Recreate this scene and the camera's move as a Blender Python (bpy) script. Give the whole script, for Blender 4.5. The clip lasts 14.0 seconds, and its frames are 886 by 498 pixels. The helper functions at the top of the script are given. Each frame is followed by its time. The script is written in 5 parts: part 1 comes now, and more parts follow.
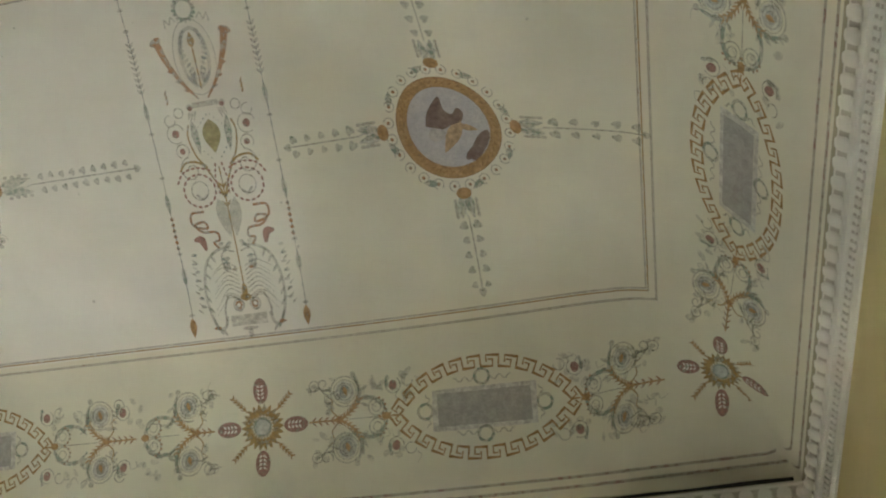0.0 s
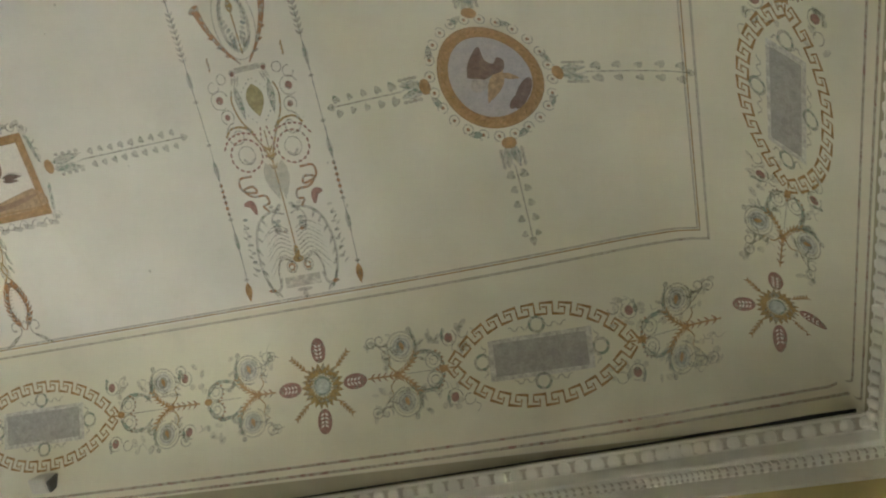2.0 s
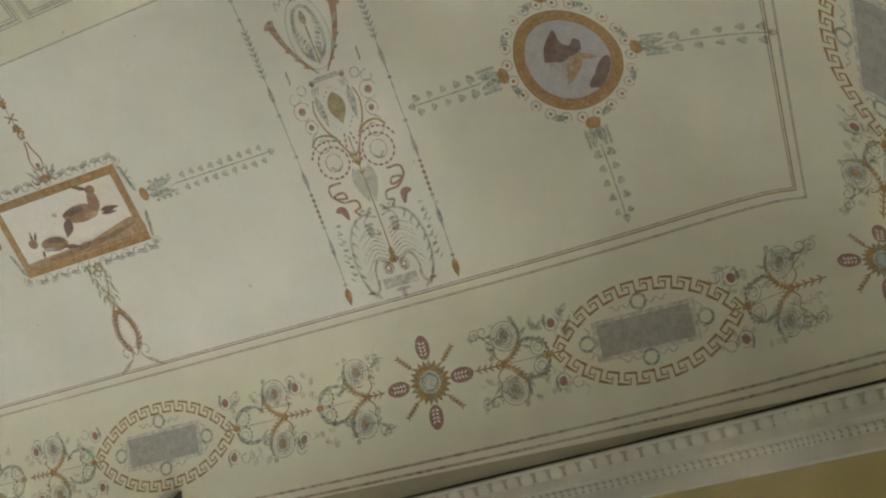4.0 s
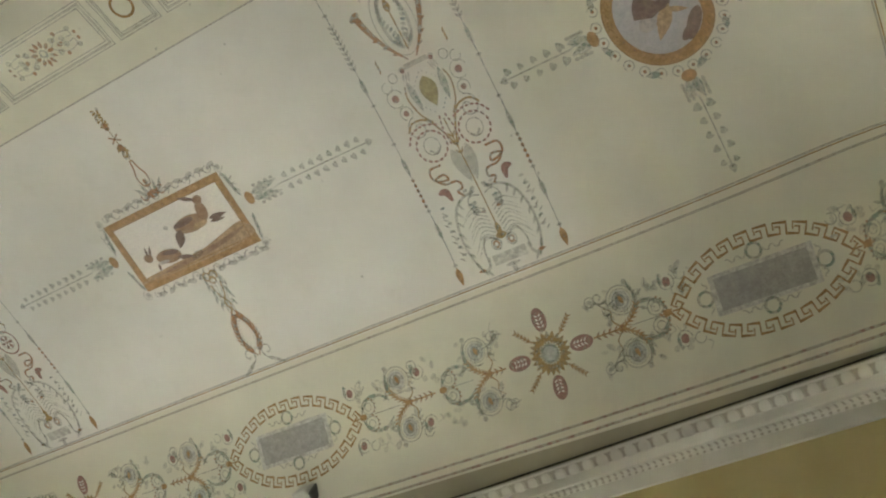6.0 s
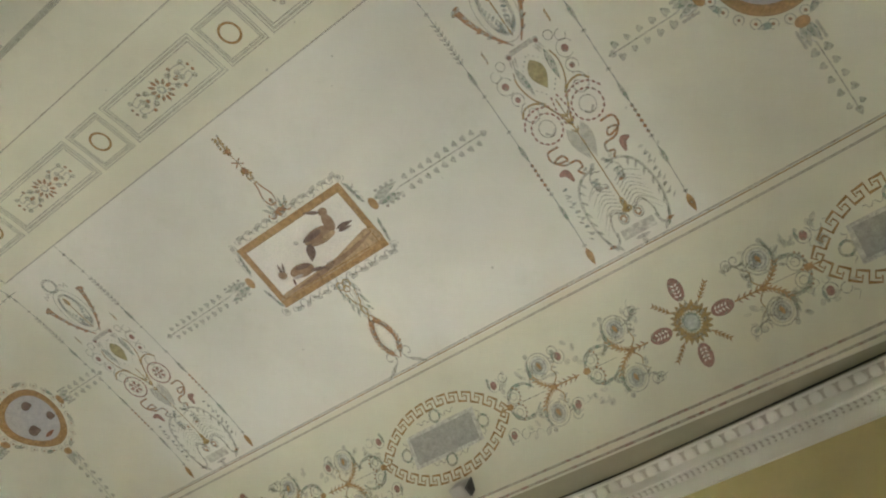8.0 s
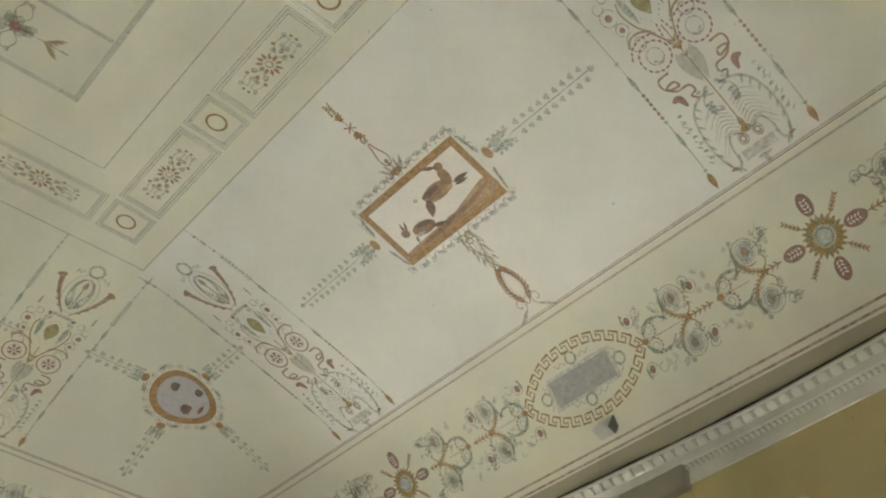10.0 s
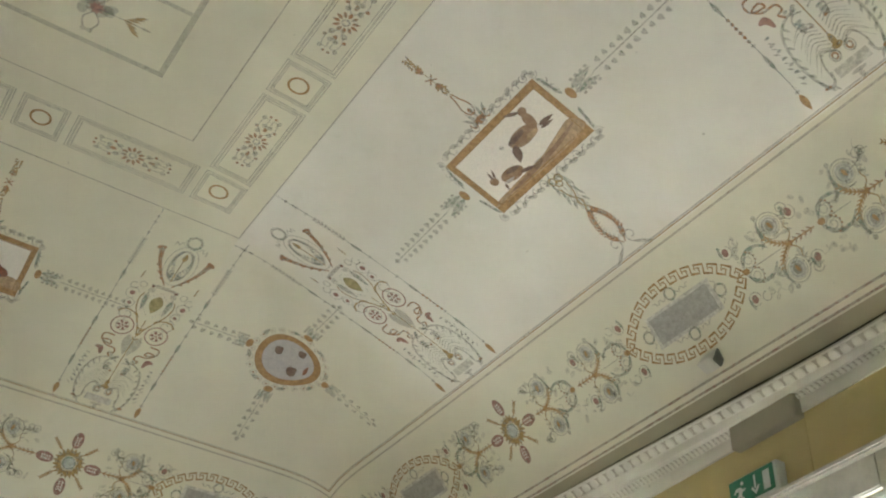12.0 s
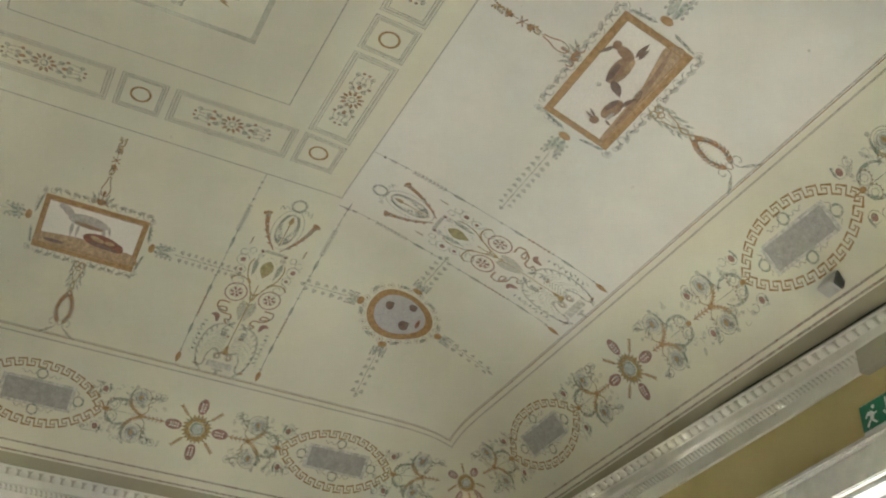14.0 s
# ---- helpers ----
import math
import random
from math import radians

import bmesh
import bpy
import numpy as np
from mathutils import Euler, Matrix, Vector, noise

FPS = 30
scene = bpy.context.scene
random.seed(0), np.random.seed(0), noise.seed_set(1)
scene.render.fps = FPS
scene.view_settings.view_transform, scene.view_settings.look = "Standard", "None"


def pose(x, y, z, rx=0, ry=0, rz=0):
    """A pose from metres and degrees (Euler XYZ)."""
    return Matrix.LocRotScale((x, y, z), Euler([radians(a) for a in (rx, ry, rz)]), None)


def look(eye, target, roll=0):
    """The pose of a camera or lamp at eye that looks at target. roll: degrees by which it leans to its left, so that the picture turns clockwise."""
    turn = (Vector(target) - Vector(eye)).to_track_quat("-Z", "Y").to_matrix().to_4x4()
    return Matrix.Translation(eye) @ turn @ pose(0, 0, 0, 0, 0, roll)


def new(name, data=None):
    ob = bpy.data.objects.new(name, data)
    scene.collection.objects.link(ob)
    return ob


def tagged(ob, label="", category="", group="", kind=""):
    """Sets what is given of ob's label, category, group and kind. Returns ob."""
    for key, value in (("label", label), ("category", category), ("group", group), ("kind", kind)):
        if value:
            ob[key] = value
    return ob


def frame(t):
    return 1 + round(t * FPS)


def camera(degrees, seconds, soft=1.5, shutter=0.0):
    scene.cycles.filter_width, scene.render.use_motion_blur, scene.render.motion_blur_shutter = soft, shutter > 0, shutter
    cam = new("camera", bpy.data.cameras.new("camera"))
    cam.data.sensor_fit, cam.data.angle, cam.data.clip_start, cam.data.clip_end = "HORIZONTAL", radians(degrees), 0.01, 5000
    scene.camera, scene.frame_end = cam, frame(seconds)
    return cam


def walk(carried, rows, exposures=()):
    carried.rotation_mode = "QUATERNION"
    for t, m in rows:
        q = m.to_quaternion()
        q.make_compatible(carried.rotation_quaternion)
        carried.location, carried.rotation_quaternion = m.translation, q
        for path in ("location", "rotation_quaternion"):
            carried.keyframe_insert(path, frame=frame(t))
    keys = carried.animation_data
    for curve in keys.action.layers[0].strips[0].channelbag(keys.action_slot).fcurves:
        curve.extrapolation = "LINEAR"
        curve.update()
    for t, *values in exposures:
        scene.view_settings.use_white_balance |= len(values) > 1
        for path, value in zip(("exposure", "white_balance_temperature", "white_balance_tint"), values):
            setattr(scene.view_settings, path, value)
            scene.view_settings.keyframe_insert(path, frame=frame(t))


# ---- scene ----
# The camera pans slowly along a painted vault, standing beside the east wall.
cam = camera(43.0, 14.0, soft=2.1)
ROWS = [
    (0, 3.318, -0.2403, 1.6849, 139.8, -6.69, 15.115),
    (0.5, 3.3176, -0.2358, 1.6802, 138.727, -6.696, 15.264),
    (1, 3.3179, -0.2337, 1.674, 138.106, -6.658, 16.159),
    (1.5, 3.3141, -0.232, 1.6687, 137.648, -6.571, 17.419),
    (2, 3.3078, -0.2329, 1.6635, 137.194, -6.408, 19.062),
    (2.5, 3.2981, -0.238, 1.6579, 136.851, -6.227, 20.561),
    (3, 3.2861, -0.2464, 1.652, 136.681, -5.973, 22.29),
    (5.5, 3.2071, -0.2957, 1.6267, 134.684, -4.513, 31.644),
    (6, 3.1901, -0.3068, 1.6213, 134.309, -4.227, 33.545),
    (6.5, 3.1723, -0.3156, 1.6136, 134.272, -3.948, 35.653),
    (7, 3.16, -0.3209, 1.6024, 134.243, -3.716, 37.958),
    (7.5, 3.1483, -0.3205, 1.5909, 134.092, -3.535, 40.055),
    (8, 3.1412, -0.3194, 1.5779, 133.664, -3.406, 42.575),
    (10.5, 3.1086, -0.314, 1.5239, 130.255, -2.892, 52.768),
    (11, 3.1021, -0.3152, 1.5189, 129.444, -2.789, 54.366),
    (11.5, 3.096, -0.3177, 1.5182, 128.864, -2.649, 55.834),
    (12, 3.0893, -0.3227, 1.52, 128.367, -2.496, 57.239),
    (12.5, 3.0792, -0.3295, 1.5236, 127.768, -2.335, 58.943),
    (13, 3.0685, -0.3383, 1.5261, 126.804, -2.159, 60.737),
    (13.5, 3.0589, -0.3465, 1.5253, 126.028, -1.985, 62.205),
    (14, 3.0485, -0.3537, 1.5229, 125.505, -1.829, 63.847),
]
EXPOSURES = [(0.0, 4.22), (3.0, 4.24), (7.0, 4.38), (11.0, 4.46), (14.0, 4.43)]
walk(cam, [(t, pose(x, y, z, rx, ry, rz)) for t, x, y, z, rx, ry, rz in ROWS], EXPOSURES)

# ---- plan: one module is K metres; the vault's flat middle lies at height TOP ----
K, TOP = 1.2, 5.392
AX, BY = 2.5, 2.125            # half length and half width of the painted inner frame
SPAN = 1.456                   # from the flat middle to that frame
WX, WY = 3.02, 2.615           # inner faces of the walls
RIM = 1.900                    # where the vault ends, above the cornice

# ---- light: sun and sky through the tall glazed door of the north wall, thrown up by the floor ----
world = bpy.data.worlds.new("sky")
scene.world = world
world.use_nodes = True
wn = world.node_tree
sky = wn.nodes.new("ShaderNodeTexSky")
sky.sky_type, sky.sun_disc = "NISHITA", False
sky.sun_elevation, sky.sun_rotation = radians(37), radians(0)
wn.nodes["Background"].inputs["Strength"].default_value = 0.12
wn.links.new(sky.outputs["Color"], wn.nodes["Background"].inputs["Color"])


def window_light(name, m, width, height, watts, tint):
    lamp = bpy.data.lights.new(name, "AREA")
    lamp.shape, lamp.size, lamp.size_y = "RECTANGLE", width, height
    lamp.energy, lamp.color = watts, tint
    ob = new(name, lamp)
    ob.matrix_world = m
    return ob


DAY = (0.94, 1.0, 1.02)
window_light("daylight_north", pose(0, K * WY + 0.22, 1.85, -90, 0, 0), 1.3, 3.3, 0.5, DAY)

sun = bpy.data.lights.new("sun", "SUN")
sun.energy, sun.angle, sun.color = 5.0, radians(0.5), (0.97, 0.97, 0.93)
new("sun", sun).matrix_world = look((0, 20, 15), (0.2, 0, 0))


# ---- materials ----
def nodes_of(name):
    m = bpy.data.materials.new(name)
    m.use_nodes = True
    t = m.node_tree
    return m, t, t.nodes["Principled BSDF"]


def noise_of(t, scale, detail=4.0, rough=0.6, seed=0.0):
    geo = t.nodes.new("ShaderNodeNewGeometry")
    add = t.nodes.new("ShaderNodeVectorMath")
    add.inputs[1].default_value = (seed, seed * 0.7, 0)
    t.links.new(geo.outputs["Position"], add.inputs[0])
    n = t.nodes.new("ShaderNodeTexNoise")
    n.inputs["Scale"].default_value, n.inputs["Detail"].default_value, n.inputs["Roughness"].default_value = scale, detail, rough
    t.links.new(add.outputs[0], n.inputs["Vector"])
    return n.outputs["Fac"]


def ramp_of(t, value, low, high, a=0.0, b=1.0):
    r = t.nodes.new("ShaderNodeMapRange")
    for key, v in (("From Min", low), ("From Max", high), ("To Min", a), ("To Max", b)):
        r.inputs[key].default_value = v
    t.links.new(value, r.inputs["Value"])
    return r.outputs["Result"]


def mix_of(t, fac, a, b):
    m = t.nodes.new("ShaderNodeMix")
    m.data_type = "RGBA"
    if isinstance(fac, float):
        m.inputs["Factor"].default_value = fac
    else:
        t.links.new(fac, m.inputs["Factor"])
    for key, v in (("A", a), ("B", b)):
        sock = [s for s in m.inputs if s.name == key and s.type == "RGBA"][0]
        if isinstance(v, tuple):
            sock.default_value = (*v, 1)
        else:
            t.links.new(v, sock)
    return [s for s in m.outputs if s.type == "RGBA"][0]


def bump_of(t, bsdf, value, strength, distance):
    b = t.nodes.new("ShaderNodeBump")
    b.inputs["Strength"].default_value, b.inputs["Distance"].default_value = strength, distance
    t.links.new(value, b.inputs["Height"])
    t.links.new(b.outputs["Normal"], bsdf.inputs["Normal"])


def plaster_material(name, light, dark, stain, speck=True, beyond=None):
    """Old distempered plaster: broad clouds, blotches, fine grain and a few fly specks. beyond: the wash at the far ends in x."""
    m, t, p = nodes_of(name)
    col = mix_of(t, ramp_of(t, noise_of(t, 1.3, 5), 0.36, 0.64), light, dark)
    if beyond:
        spot = t.nodes.new("ShaderNodeNewGeometry")
        axes = t.nodes.new("ShaderNodeSeparateXYZ")
        away = t.nodes.new("ShaderNodeMath")
        away.operation = "ABSOLUTE"
        t.links.new(spot.outputs["Position"], axes.inputs[0])
        t.links.new(axes.outputs["X"], away.inputs[0])
        other = mix_of(t, ramp_of(t, noise_of(t, 1.3, 5), 0.36, 0.64), *beyond)
        col = mix_of(t, ramp_of(t, away.outputs[0], K * 1.30, K * 1.50), col, other)
    col = mix_of(t, ramp_of(t, noise_of(t, 4.5, 6, 0.7, 3.1), 0.55, 0.80, 0, 0.55), col, stain)
    col = mix_of(t, ramp_of(t, noise_of(t, 38, 4, 0.7, 7.7), 0.45, 0.75, 0, 0.22), col, dark)
    if speck:
        col = mix_of(t, ramp_of(t, noise_of(t, 21, 2, 0.5, 11.0), 0.765, 0.80, 0, 0.6), col, tuple(c * 0.55 for c in stain))
    t.links.new(col, p.inputs["Base Color"])
    p.inputs["Roughness"].default_value = 0.88
    p.inputs["Specular IOR Level"].default_value = 0.25
    bump_of(t, p, noise_of(t, 26, 6, 0.65, 1.3), 0.25, 0.004)
    return m


def paint_material(name, colour, cover=0.85, wear=0.45, other=None):
    """Thin old paint on plaster: brushy, partly rubbed away so that the plaster shows through."""
    m, t, p = nodes_of(name)
    other = other or tuple(min(1.0, c * 1.35 + 0.04) for c in colour)
    col = mix_of(t, ramp_of(t, noise_of(t, 30, 3, 0.6, len(name)), 0.35, 0.65), colour, other)
    col = mix_of(t, ramp_of(t, noise_of(t, 150, 2, 0.6, 5.0), 0.4, 0.7, 0, 0.35), col, tuple(c * 0.6 for c in colour))
    t.links.new(col, p.inputs["Base Color"])
    p.inputs["Roughness"].default_value = 0.85
    p.inputs["Specular IOR Level"].default_value = 0.2
    clear = t.nodes.new("ShaderNodeBsdfTransparent")
    mixer = t.nodes.new("ShaderNodeMixShader")
    t.links.new(ramp_of(t, noise_of(t, 55, 4, 0.7, 2.0 + len(name)), 0.38, 0.66, cover, cover * (1 - wear)), mixer.inputs["Fac"])
    t.links.new(clear.outputs[0], mixer.inputs[1])
    t.links.new(p.outputs[0], mixer.inputs[2])
    t.links.new(mixer.outputs[0], t.nodes["Material Output"].inputs["Surface"])
    return m


def plain_material(name, colour, rough=0.5, metal=0.0, vary=0.15):
    m, t, p = nodes_of(name)
    dark = tuple(c * (1 - vary) for c in colour)
    t.links.new(mix_of(t, ramp_of(t, noise_of(t, 14, 4), 0.35, 0.65), colour, dark), p.inputs["Base Color"])
    p.inputs["Roughness"].default_value, p.inputs["Metallic"].default_value = rough, metal
    return m


PLASTER = plaster_material("ceiling_plaster", (0.70, 0.685, 0.56), (0.65, 0.637, 0.515), (0.58, 0.57, 0.46))
FIELD = plaster_material("panel_plaster", (0.75, 0.74, 0.68), (0.69, 0.68, 0.61), (0.60, 0.595, 0.51), True, ((0.70, 0.685, 0.57), (0.65, 0.637, 0.525)))
YELLOW = plaster_material("yellow_wall_plaster", (0.60, 0.51, 0.265), (0.53, 0.45, 0.22), (0.50, 0.42, 0.22))
STUCCO = plaster_material("cornice_stucco", (0.80, 0.785, 0.72), (0.72, 0.705, 0.64), (0.58, 0.56, 0.49))
# plaster darkened to olive for the shade on the vault's steep foot
FOOT_SHADE = plaster_material("shaded_foot_plaster", (0.37, 0.345, 0.245), (0.33, 0.31, 0.225), (0.30, 0.275, 0.20))
# darker stucco: paints the shade behind the cornice's eggs and flutes
BED_SHADE = plaster_material("shaded_recess", (0.56, 0.53, 0.46), (0.47, 0.44, 0.38), (0.38, 0.35, 0.29), False)
WHITE = plain_material("white_joinery", (0.74, 0.73, 0.68), 0.45)
FLOOR = plain_material("floor_tile", (0.212, 0.205, 0.178), 0.9, 0, 0.3)
# near black, for the added panels that soak up bounce
ABSORBER = plain_material("light_absorber", (0.07, 0.055, 0.04), 0.8, 0, 0.3)
OCHRE = paint_material("ochre_paint", (0.45, 0.275, 0.115), 0.82, 0.35)
GOLD = paint_material("gold_paint", (0.50, 0.345, 0.14), 0.68, 0.50)
KEY = paint_material("key_brown_paint", (0.37, 0.225, 0.085), 0.85, 0.30)
RUST = paint_material("rust_paint", (0.47, 0.255, 0.125), 0.68, 0.50)
CRIMSON = paint_material("crimson_paint", (0.41, 0.225, 0.185), 0.72, 0.40)
MAUVE = paint_material("mauve_paint", (0.50, 0.30, 0.24), 0.42, 0.55)
PINK = paint_material("pink_line_paint", (0.47, 0.28, 0.23), 0.52, 0.50)
THIN = paint_material("grey_line_paint", (0.44, 0.36, 0.26), 0.45, 0.55)
UMBER = paint_material("umber_paint", (0.36, 0.25, 0.17), 0.42, 0.65)
GREEN = paint_material("green_paint", (0.43, 0.50, 0.37), 0.40, 0.60)
SAGE = paint_material("sage_wash", (0.56, 0.55, 0.42), 0.40, 0.60)
TEAL = paint_material("teal_paint", (0.44, 0.545, 0.44), 0.46, 0.65)
BLUE = paint_material("blue_paint", (0.48, 0.555, 0.53), 0.42, 0.65)
PALE = paint_material("pale_blue_paint", (0.60, 0.645, 0.62), 0.75, 0.30)
FAINT = paint_material("faint_grey_paint", (0.53, 0.54, 0.45), 0.34, 0.50)
SLATE = paint_material("slate_plaque_paint", (0.375, 0.365, 0.335), 0.94, 0.10, (0.475, 0.46, 0.425))
PALE_EYE = paint_material("pale_eye_paint", (0.62, 0.60, 0.50), 0.55, 0.50)
EDGE_WASH = paint_material("pale_edge_wash", (0.74, 0.72, 0.64), 0.75, 0.35)
LILAC = paint_material("lilac_field_paint", (0.50, 0.485, 0.50), 0.95, 0.10, (0.57, 0.555, 0.55))
CREAM = paint_material("cream_field_paint", (0.84, 0.81, 0.74), 1.0, 0.0, (0.82, 0.79, 0.73))
OLIVE = paint_material("olive_paint", (0.40, 0.345, 0.17), 0.85, 0.30)
SAND = paint_material("sand_paint", (0.53, 0.375, 0.22), 0.85, 0.40)
TAWNY = paint_material("tawny_paint", (0.30, 0.19, 0.12), 0.95, 0.15, (0.42, 0.30, 0.20))
DUSK = paint_material("dusky_paint", (0.20, 0.135, 0.105), 0.90, 0.25, (0.30, 0.22, 0.18))
SIENNA = paint_material("sienna_paint", (0.27, 0.12, 0.07), 0.90, 0.30)
ASH = paint_material("ash_paint", (0.54, 0.50, 0.46), 0.90, 0.30, (0.64, 0.60, 0.56))
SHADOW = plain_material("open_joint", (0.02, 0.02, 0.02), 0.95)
SIGN_GREEN = plain_material("sign_green", (0.01, 0.17, 0.09), 0.35)
SIGN_WHITE = plain_material("sign_white", (0.72, 0.76, 0.73), 0.35)
GREY_BOX = plain_material("grey_plastic", (0.55, 0.54, 0.48), 0.5)
BOXING = plaster_material("grubby_boxing", (0.42, 0.39, 0.30), (0.37, 0.34, 0.27), (0.32, 0.30, 0.24))
SHADED_BOX = plain_material("shaded_plastic", (0.10, 0.10, 0.09), 0.5)

gm, gt, gp = nodes_of("window_glass")
gp.inputs["Transmission Weight"].default_value, gp.inputs["Roughness"].default_value, gp.inputs["IOR"].default_value = 1.0, 0.02, 1.45
GLASS = gm


# ---- the vault's shape ----
def fall(u):
    return 0.351 * u ** 2 - 0.129 * u ** 4 + 0.030 * u ** 6


def reach(x, y):
    """Distance from the flat middle towards the walls; the coves meet in creases over the corners."""
    ux, uy = max(abs(x) - (AX - SPAN), 1e-6), max(abs(y) - (BY - SPAN), 1e-6)
    m = max(ux, uy)
    w = min(max((m - 1.55) / 0.25, 0), 1)
    w = w * w * (3 - 2 * w)
    return m + (m * ((ux / m) ** 15 + (uy / m) ** 15) ** (1 / 15) - m) * (1 - w)


def height(x, y):
    return -fall(reach(x, y))


def eased(a, b, v):
    t = min(max((v - a) / (b - a), 0), 1)
    return t * t * (3 - 2 * t)


def skewed(x, y):
    """The east wall stands askew: it draws away from the middle towards the south."""
    return x + 0.12 * (2.0 - max(y, 0.6)) * eased(2.2, 2.5, x)


US = np.linspace(0, 2.2, 1101)
ARC = np.concatenate([[0], np.cumsum(np.hypot(np.diff(US), np.diff(fall(US))))])


def on_vault(x, y, layer):
    """The place in metres of the plan point (x, y), layer steps below the plaster."""
    e = 0.004
    z = height(x, y)
    n = Vector(((height(x + e, y) - height(x - e, y)) / (2 * e), (height(x, y + e) - height(x, y - e)) / (2 * e), -1)).normalized()
    return Vector((K * skewed(x, y), K * y, TOP + K * z)) + n * (0.0035 * layer)


def turned(side, s, v):
    """Plan point of a side's own coordinates: s to the right as one faces that wall, v out towards it."""
    ex = v + AX - BY
    return {"north": (s, v), "south": (-s, -v), "east": (ex, -s), "west": (-ex, s)}[side]


def plan_map(side, s0=0.0, v0=0.0, scale=1.0):
    return lambda s, v, layer: on_vault(*turned(side, s0 + s * scale, v0 + v), layer)


def arc_map(side, s0, a0, shear=0.0):
    """As plan_map, but v runs along the curve of the cove, and what lies further out may lean along it."""
    def place(s, v, layer):
        u = float(np.interp(a0 + v, ARC, US))
        return on_vault(*turned(side, s0 + s + shear * v, u + BY - SPAN), layer)
    return place


def free_map(x0, y0, ax=(1, 0), ay=(0, 1)):
    return lambda s, v, layer: on_vault(x0 + s * ax[0] + v * ay[0], y0 + s * ax[1] + v * ay[1], layer)


# ---- flat brush shapes: (points, faces) in a side's own coordinates ----
def band(points, width, closed=False, taper=None):
    pts = [Vector(p) for p in points]
    n = len(pts)
    vs, fs = [], []
    for i, p in enumerate(pts):
        a = pts[i - 1] if (i or closed) else p
        b = pts[(i + 1) % n] if (i < n - 1 or closed) else p
        t = b - a
        t = t.normalized() if t.length > 1e-9 else Vector((1, 0))
        w = width / 2 * (taper(i / max(1, n - 1)) if taper else 1)
        k = 1.0
        if (0 < i < n - 1) or closed:
            d = (p - a).normalized() if (p - a).length > 1e-9 else t
            k = 1 / max(0.55, abs(d.dot(t)))
        q = Vector((-t.y, t.x)) * w * k
        vs += [p + q, p - q]
    for i in range(n if closed else n - 1):
        j = (i + 1) % n
        fs.append((2 * i, 2 * j, 2 * j + 1, 2 * i + 1))
    return vs, fs


def disc(x, y, rx, ry=None, turn=0.0, n=12, rings=1):
    ry = ry or rx
    c, s = math.cos(turn), math.sin(turn)
    vs, fs = [Vector((x, y))], []
    for r in range(1, rings + 1):
        for i in range(n):
            a = 2 * math.pi * i / n
            px, py = rx * math.cos(a) * r / rings, ry * math.sin(a) * r / rings
            vs.append(Vector((x + px * c - py * s, y + px * s + py * c)))
    for i in range(n):
        j = (i + 1) % n
        fs.append((0, 1 + i, 1 + j))
        for r in range(rings - 1):
            fs.append((1 + r * n + i, 1 + (r + 1) * n + i, 1 + (r + 1) * n + j, 1 + r * n + j))
    return vs, fs


def ring(x, y, r, width, n=20, ry=None, part=1.0, start=0.0, turn=0.0):
    ry = ry or r
    c, s = math.cos(turn), math.sin(turn)
    pts = []
    for i in range(n + (part < 1)):
        a = start + 2 * math.pi * part * i / n
        px, py = r * math.cos(a), ry * math.sin(a)
        pts.append((x + px * c - py * s, y + px * s + py * c))
    return band(pts, width, part >= 1)


def leaf(x, y, angle, length, width, n=5, bend=0.0):
    """A pointed leaf from its root (x, y)."""
    left, right = [], []
    for i in range(n + 1):
        t = i / n
        a = angle + bend * t
        px, py = x + length * t * math.cos(a), y + length * t * math.sin(a)
        w = width / 2 * math.sin(math.pi * min(1, t ** 0.8)) if 0 < i < n else 0
        left.append(Vector((px - w * math.sin(a), py + w * math.cos(a))))
        right.append(Vector((px + w * math.sin(a), py - w * math.cos(a))))
    vs = left + right
    return vs, [(i, i + 1, n + 2 + i, n + 1 + i) for i in range(n)]


def heart_leaf(x, y, angle, size):
    """A spade-shaped leaf with two lobes at its root and a point towards the angle."""
    half = [(1.05, 0.0), (0.70, 0.38), (0.20, 0.70), (-0.30, 0.80), (-0.66, 0.58), (-0.66, 0.25), (-0.45, 0.0)]
    rim = half + [(p, -q) for p, q in half[-2:0:-1]]
    c, n = math.cos(angle), math.sin(angle)
    out = [Vector((x + size * (p * c - q * n), y + size * (p * n + q * c))) for p, q in rim]
    return [Vector((x, y))] + out, [(0, 1 + i, 1 + (i + 1) % len(out)) for i in range(len(out))]


def spiral(x, y, r, turns, start, twist=1, n=22, shrink=0.75):
    return [(x + r * (1 - shrink * i / n) * math.cos(start + twist * 2 * math.pi * turns * i / n),
             y + r * (1 - shrink * i / n) * math.sin(start + twist * 2 * math.pi * turns * i / n)) for i in range(n + 1)]


def curve(points, n=8):
    """A smooth line through the points."""
    p = [Vector(q) for q in points]
    p = [2 * p[0] - p[1]] + p + [2 * p[-1] - p[-2]]
    out = []
    for i in range(1, len(p) - 2):
        for k in range(n):
            t = k / n
            out.append(0.5 * ((2 * p[i]) + (p[i + 1] - p[i - 1]) * t + (2 * p[i - 1] - 5 * p[i] + 4 * p[i + 1] - p[i + 2]) * t * t
                              + (3 * p[i] - p[i - 1] - 3 * p[i + 1] + p[i + 2]) * t ** 3))
    return [tuple(q) for q in out] + [tuple(p[-2])]


